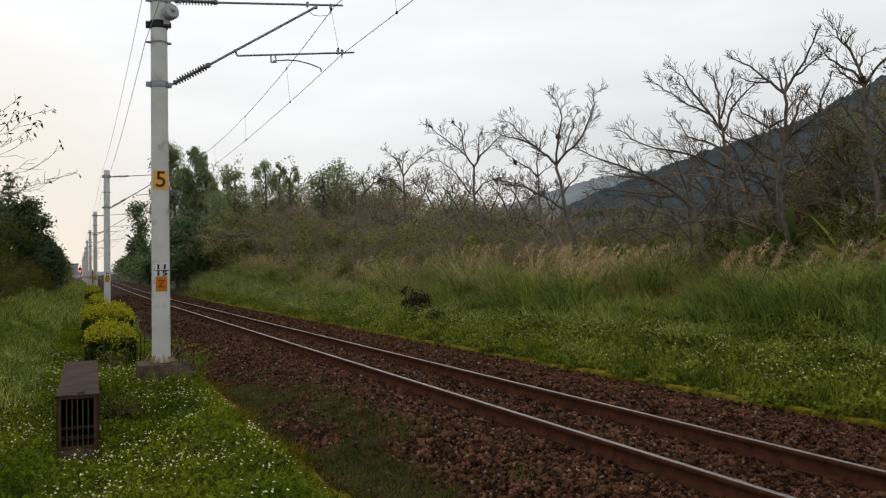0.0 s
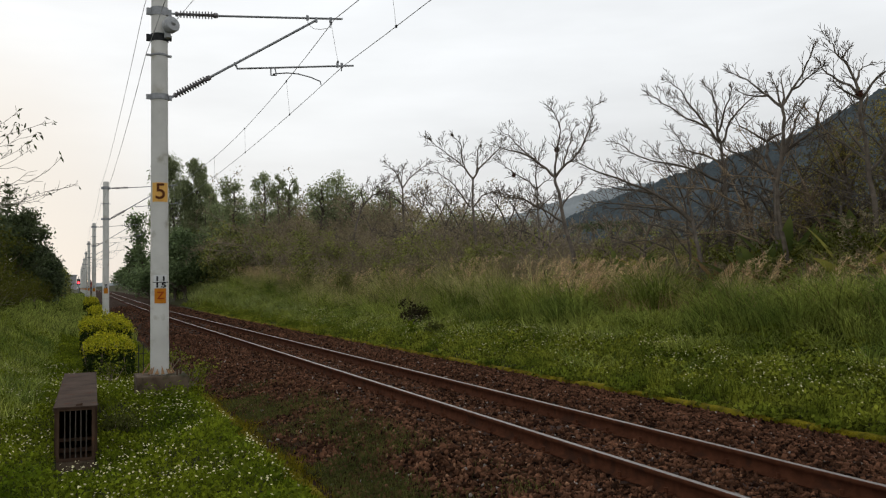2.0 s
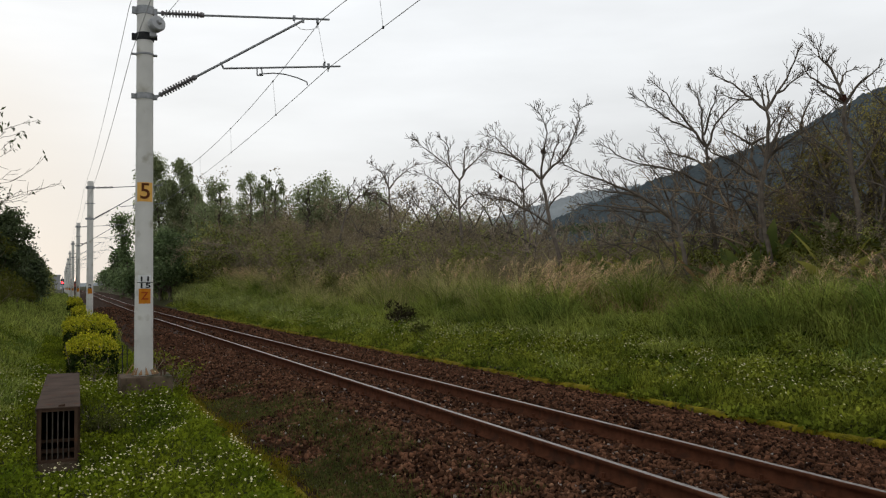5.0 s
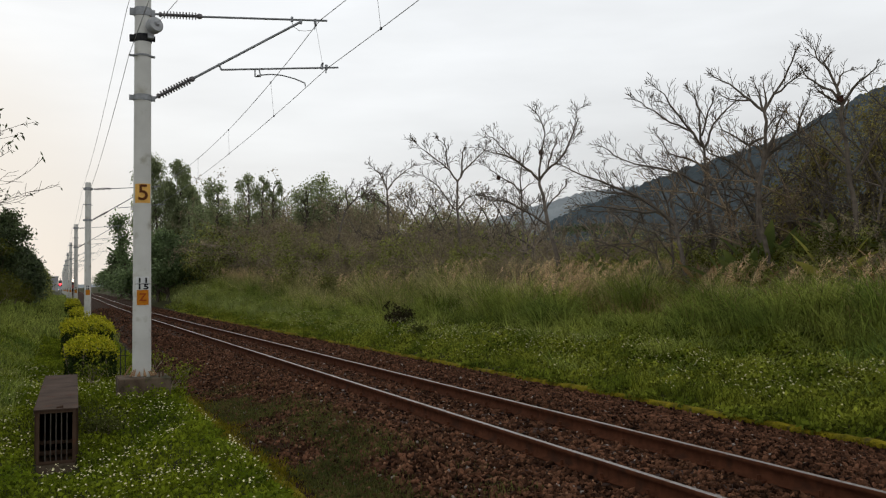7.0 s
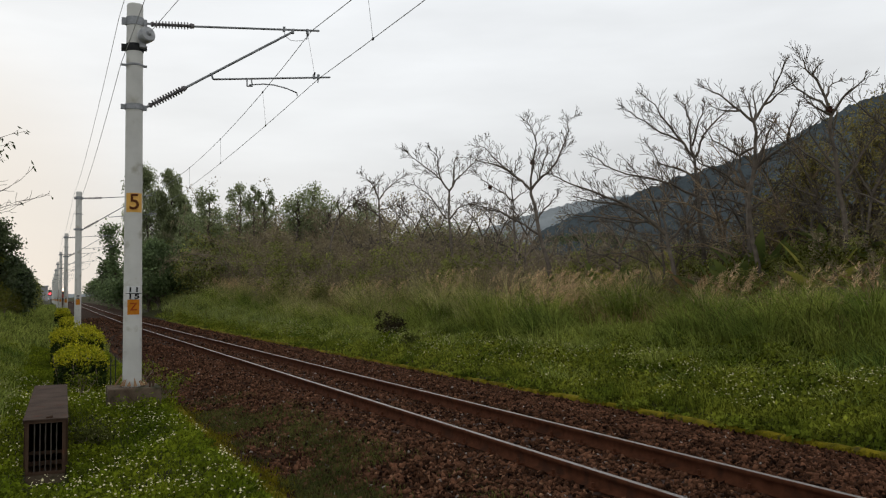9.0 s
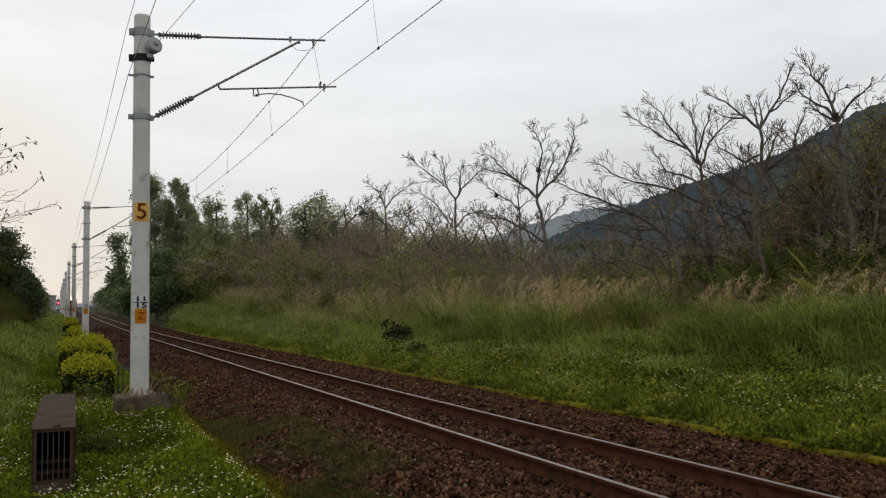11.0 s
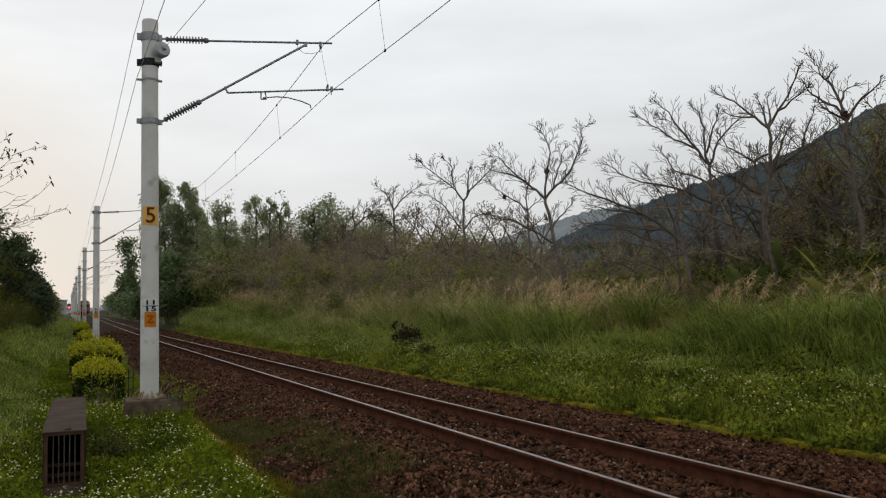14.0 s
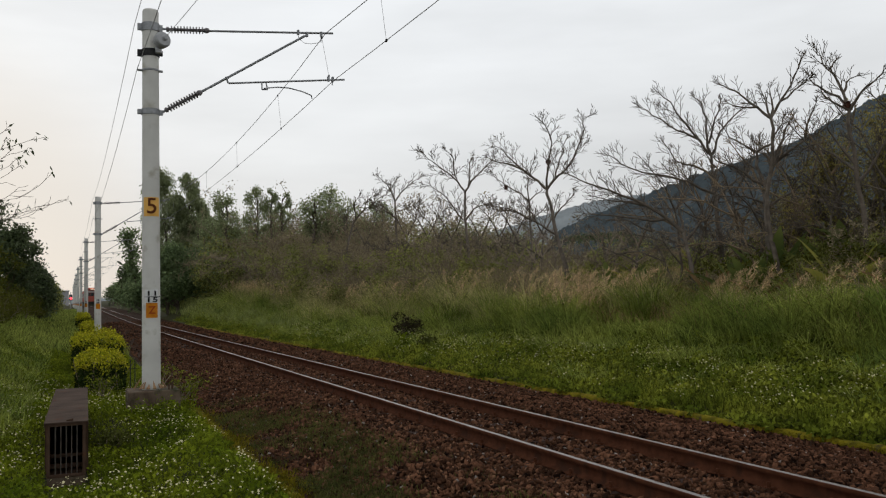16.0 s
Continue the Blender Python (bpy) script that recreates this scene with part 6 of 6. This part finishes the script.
def meadow_right():
    p = scatter(110000, 8.42, 13.0, 5, 70, 1.9)
    lip = patchy(scatter(16000, 8.24, 8.6, 5, 50, 1.6), 1.2, 0.05, 17.0)
    lip[:, 2] += 0.06
    p = np.concatenate([p, lip])
    bump = np.array([0.5 + 0.7 * noise.noise((q * 1.3, w * 1.3, 4.0)) + 0.4 * noise.noise((q * 3.5, w * 3.5, 1.0)) for q, w in p[:, :2]])
    h = 0.06 + 0.46 * smooth(8.3, 9.9, p[:, 0]) * np.clip(bump, 0, 1.5) ** 1.4
    p[:, 2] += RNG.uniform(0.0, 1, len(p)) ** 0.6 * h
    stuff("groundcover", leaf_mesh("groundcover", p, 0.075, "verge_leaf", aspect=1.8, lean=(0, 0, 0.3), flat=0.3), "low green leafy weeds beside the mossy kerb", "weeds")
    p = scatter(60000, 8.6, 12.0, 5, 80, 1.7)
    tuft = np.clip([0.8 + 1.1 * noise.noise((q * 1.1, w * 1.1, 24.0)) for q, w in p[:, :2]], 0.35, 1.8)
    stuff("grass", blade_mesh("grass", p, 0.32 * tuft, 0.009, "verge_leaf", 1.1), "short green grass beside the track", "grass")
    p = patchy(scatter(4200, 8.6, 10.8, 6, 45, 1.4), 0.8, 0.05, 8.0)
    hh = 0.14 + 0.28 * smooth(8.3, 9.9, p[:, 0])
    p[:, 2] += hh + RNG.uniform(0.0, 0.12, len(p))
    heads("flowers", p, 0.0145, "small white flowers in the grass beside the track")


def tall_grass():
    """Clumps of arching grass in a belt up the slope, with straw-pink plumes behind."""
    rng = np.random.default_rng(31)
    c = scatter(3500, 9.0, 15.8, 4.5, 75, 1.5, rng)
    edge = 9.9 - 0.9 * smooth(16, 30, c[:, 1])
    c = c[rng.random(len(c)) < 0.1 + 0.9 * smooth(0, 1.4, c[:, 0] - edge)]
    n = 60
    off = np.stack([rng.normal(0, 0.13, (len(c), n)), rng.normal(0, 0.13, (len(c), n)), np.zeros((len(c), n))], 2)
    p, off = (c[:, None] + off).reshape(-1, 3), off.reshape(-1, 3)
    h = (0.42 + 0.88 * smooth(10.2, 14.0, c[:, 0])) * (0.6 + 0.4 * smooth(14, 30, c[:, 1])) * rng.uniform(0.55, 1.35, len(c))
    h *= np.clip([0.97 + 1.3 * noise.noise((q * 0.8, w * 0.62, 14.0)) for q, w in c[:, :2]], 0.36, 1.5)
    back = (c[:, 0] + rng.normal(0, 0.6, len(c)) > 14.9 - 2.3 * smooth(15, 32, c[:, 1])).repeat(n)
    hh = h.repeat(n)
    stuff("tall_grass", blade_mesh("tall_grass", p[~back], hh[~back], 0.0145, "tall_grass", 1.35, rng, away=off[~back]), "tall arching green grass on the slope", "grass")
    stuff("tall_grass", blade_mesh("tall_grass", p[back], hh[back], 0.0145, "pale_grass", 1.2, rng, away=off[back]), "tall pale straw-green grass on top of the slope", "grass")
    p = scatter(16000, 9.5, 17, 45, 130, 1.2, rng)
    p = p[p[:, 0] > 9.3]
    stuff("tall_grass", blade_mesh("tall_grass", p, 0.7, 0.035, "hazed_grass", 1.0, rng), "distant tall green grass beside the line, paled for haze", "grass")
    # feathery plumes
    q = scatter(2700, 13.0, 16.6, 6, 85, 1.2, rng)
    q = patchy(q, 0.42, -0.08, 12.0)
    q = q[rng.random(len(q)) < 0.4 + 0.6 * smooth(13, 19, q[:, 1])]
    m = len(q)
    hh = rng.uniform(0.45, 1.2, m) * (0.72 + 0.38 * smooth(14, 30, q[:, 1]))
    lean = np.stack([rng.normal(0.10, 0.24, m), rng.normal(-0.1, 0.16, m), np.ones(m)], 1)
    tip = q + lean * hh[:, None]
    segs = [(a, b, 0.006, 0.004) for a, b in zip(q, tip)]
    stuff("reed_stalks", tubes("reed_stalks", segs, "dry_leaf", 3), "dry reed stalks behind the tall grass", "reeds")
    k = 64
    s = rng.uniform(0.0, 1.0, (m, k, 1))
    pl = tip[:, None] + ((lean[:, None] + np.array([0.35, -0.1, -0.25]) * s) * 0.62 * s + rng.normal(0, 0.03, (m, k, 3)) * (1.1 - s))
    stuff("reed_plumes", leaf_mesh("reed_plumes", pl.reshape(-1, 3), 0.12, "plume", aspect=9.0, rng=rng, lean=(0.8, -0.2, 1.2)), "pinkish straw-coloured feathery reed plumes", "reeds")
    d = scatter(9000, 13.2, 18, 5, 70, 1.3, rng)
    stuff("dry_grass", blade_mesh("dry_grass", d, 0.75, 0.016, "dry_leaf", 1.0, rng), "dry brownish grass at the edge of the thicket", "grass")
    d = scatter(16000, 15, 26, 6, 70, 1.2, rng)
    stuff("undergrowth", blade_mesh("undergrowth", d, 1.0, 0.03, "brown_foliage", 1.0, rng), "dull brown-green undergrowth below the bushes", "undergrowth")


def track_weeds():
    p = patchy(scatter(60000, 2.1, 3.7, 6.0, 16.5, 1.1), 1.1, -0.35, 21.0)
    f = np.array([noise.noise((q * 1.1, w * 1.1, 21.0)) for q, w in p[:, :2]])
    p = p[RNG.random(len(p)) < smooth(-0.35, 0.25, f)]
    p = p[RNG.random(len(p)) < smooth(3.7, 2.4, p[:, 0]) * smooth(16.5, 12, p[:, 1])]
    stuff("fine_weeds", blade_mesh("fine_weeds", p, 0.07, 0.005, "dark_weed", 0.9), "thin dark green weeds creeping over the ballast", "weeds")
    q = scatter(15000, 1.65, 2.4, 5.5, 17, 1.2)
    q = q[RNG.random(len(q)) < np.exp(-((q[:, 0] - 1.95 - 0.1 * np.sin(q[:, 1] * 2.3)) / 0.17) ** 2)]
    stuff("moss_tufts", blade_mesh("moss_tufts", q, 0.06, 0.01, "moss", 0.9), "yellow-green mossy tufts along the edging", "moss")
    q = patchy(scatter(9000, 8.26, 8.5, 5, 40, 1.5), 0.9, -0.1, 33.0)
    q[:, 2] += 0.02
    stuff("moss_tufts", blade_mesh("moss_tufts", q, 0.06, 0.01, "moss", 0.9), "yellow-green mossy tufts on the kerb", "moss")


def small_shrub(x, y, h, mat, seed, label, leaf=0.08, n=500):
    rng = np.random.default_rng(seed)
    top = empty("weed_bush", pose(x, y, float(ground_z(x, y))), label, "shrub")
    segs, tips = [], []
    for _ in range(6):
        a = rng.uniform(0, 2 * np.pi)
        grow(rng, np.zeros(3), unit(np.array([np.cos(a) * 0.5, np.sin(a) * 0.5, 1])), h * rng.uniform(0.6, 0.9), 0.012, 1, segs, tips)
    put("branchwork", tubes("branchwork", segs, "twig", 4), top)
    put("foliage", leaf_mesh("foliage", crown_points(rng, tips, n, 0.08), leaf, mat, rng=rng, aspect=2.2), top)


meadow_left()
meadow_right()
tall_grass()
track_weeds()
small_shrub(*polar(21.35, 29.5)[:2], 0.85, "withered", 1, "dark withered bush in the grass", 0.10, 1200)
small_shrub(*polar(20.9, 27.0)[:2], 0.4, "meadow_leaf", 2, "small bright green fern-like weed", 0.16, 160)
small_shrub(*polar(22.6, 25.5)[:2], 0.4, "dark_weed", 3, "dark green bush at the edge of the verge", 0.09, 600)
for k, (x, y, h) in enumerate([(1.0, 13.85, 0.1), (1.35, 13.8, 0.12), (0.72, 14.4, 0.16), (1.8, 14.5, 0.12)]):
    small_shrub(x, y, h, "meadow_leaf", 40 + k, "low leafy weed growing against the concrete footing", 0.05, 420)
small_shrub(1.85, 16.0, 0.45, "verge_leaf", 4, "green weed beside the concrete footing", 0.06, 350)
# dark weeds added to stand for the shadowed hollow beside the box
for k, (x, y) in enumerate([(0.45, 12.1), (0.62, 12.3)]):
    small_shrub(x, y, 0.26, "dark_weed", 60 + k, "weed coloured dark for the shaded hollow beside the steel box", 0.06, 420)
small_shrub(0.65, 18.0, 0.5, "verge_leaf", 5, "green weed below the hedge", 0.06, 300)
small_shrub(1.75, 18.5, 0.5, "verge_leaf", 6, "green weed beside the ballast", 0.06, 350)


def iron_stakes():
    for dx in (0.0, 0.12):
        top = empty("iron_stake", pose(0.97 + 0.6 * dx, 15.25, -0.3), "thin dark iron stake standing in the weeds", "stake", group="stakes behind the pole")
        part("shaft", rod(bmesh.new(), (0, 0, -0.1), (0, 0, 0.85), 0.008, n=8), "dark_band", top)
        part("cross_bar", rod(bmesh.new(), (-0.04, 0, 0.7), (0.04, 0, 0.7), 0.006, n=6), "dark_band", top)


iron_stakes()


def motions():
    rows = [(0, 392), (2.0, 381), (4.2, 362), (5.1, 336), (6.3, 317), (7.0, 313), (9.0, 301), (11.3, 290), (12.5, 279), (14.5, 249), (16.0, 200)]
    walk(TRAIN, [(t, pose(TRACK, y, float(rise(y)))) for t, y in rows])
    # the headlight turns upward only to hide its light from the camera
    walk(LAMP, [(t, pose(0, -0.2, 3.6, a)) for t, a in ((0, 0), (11.2, 0), (11.65, -45), (11.95, -86), (16.0, -86))])


motions()
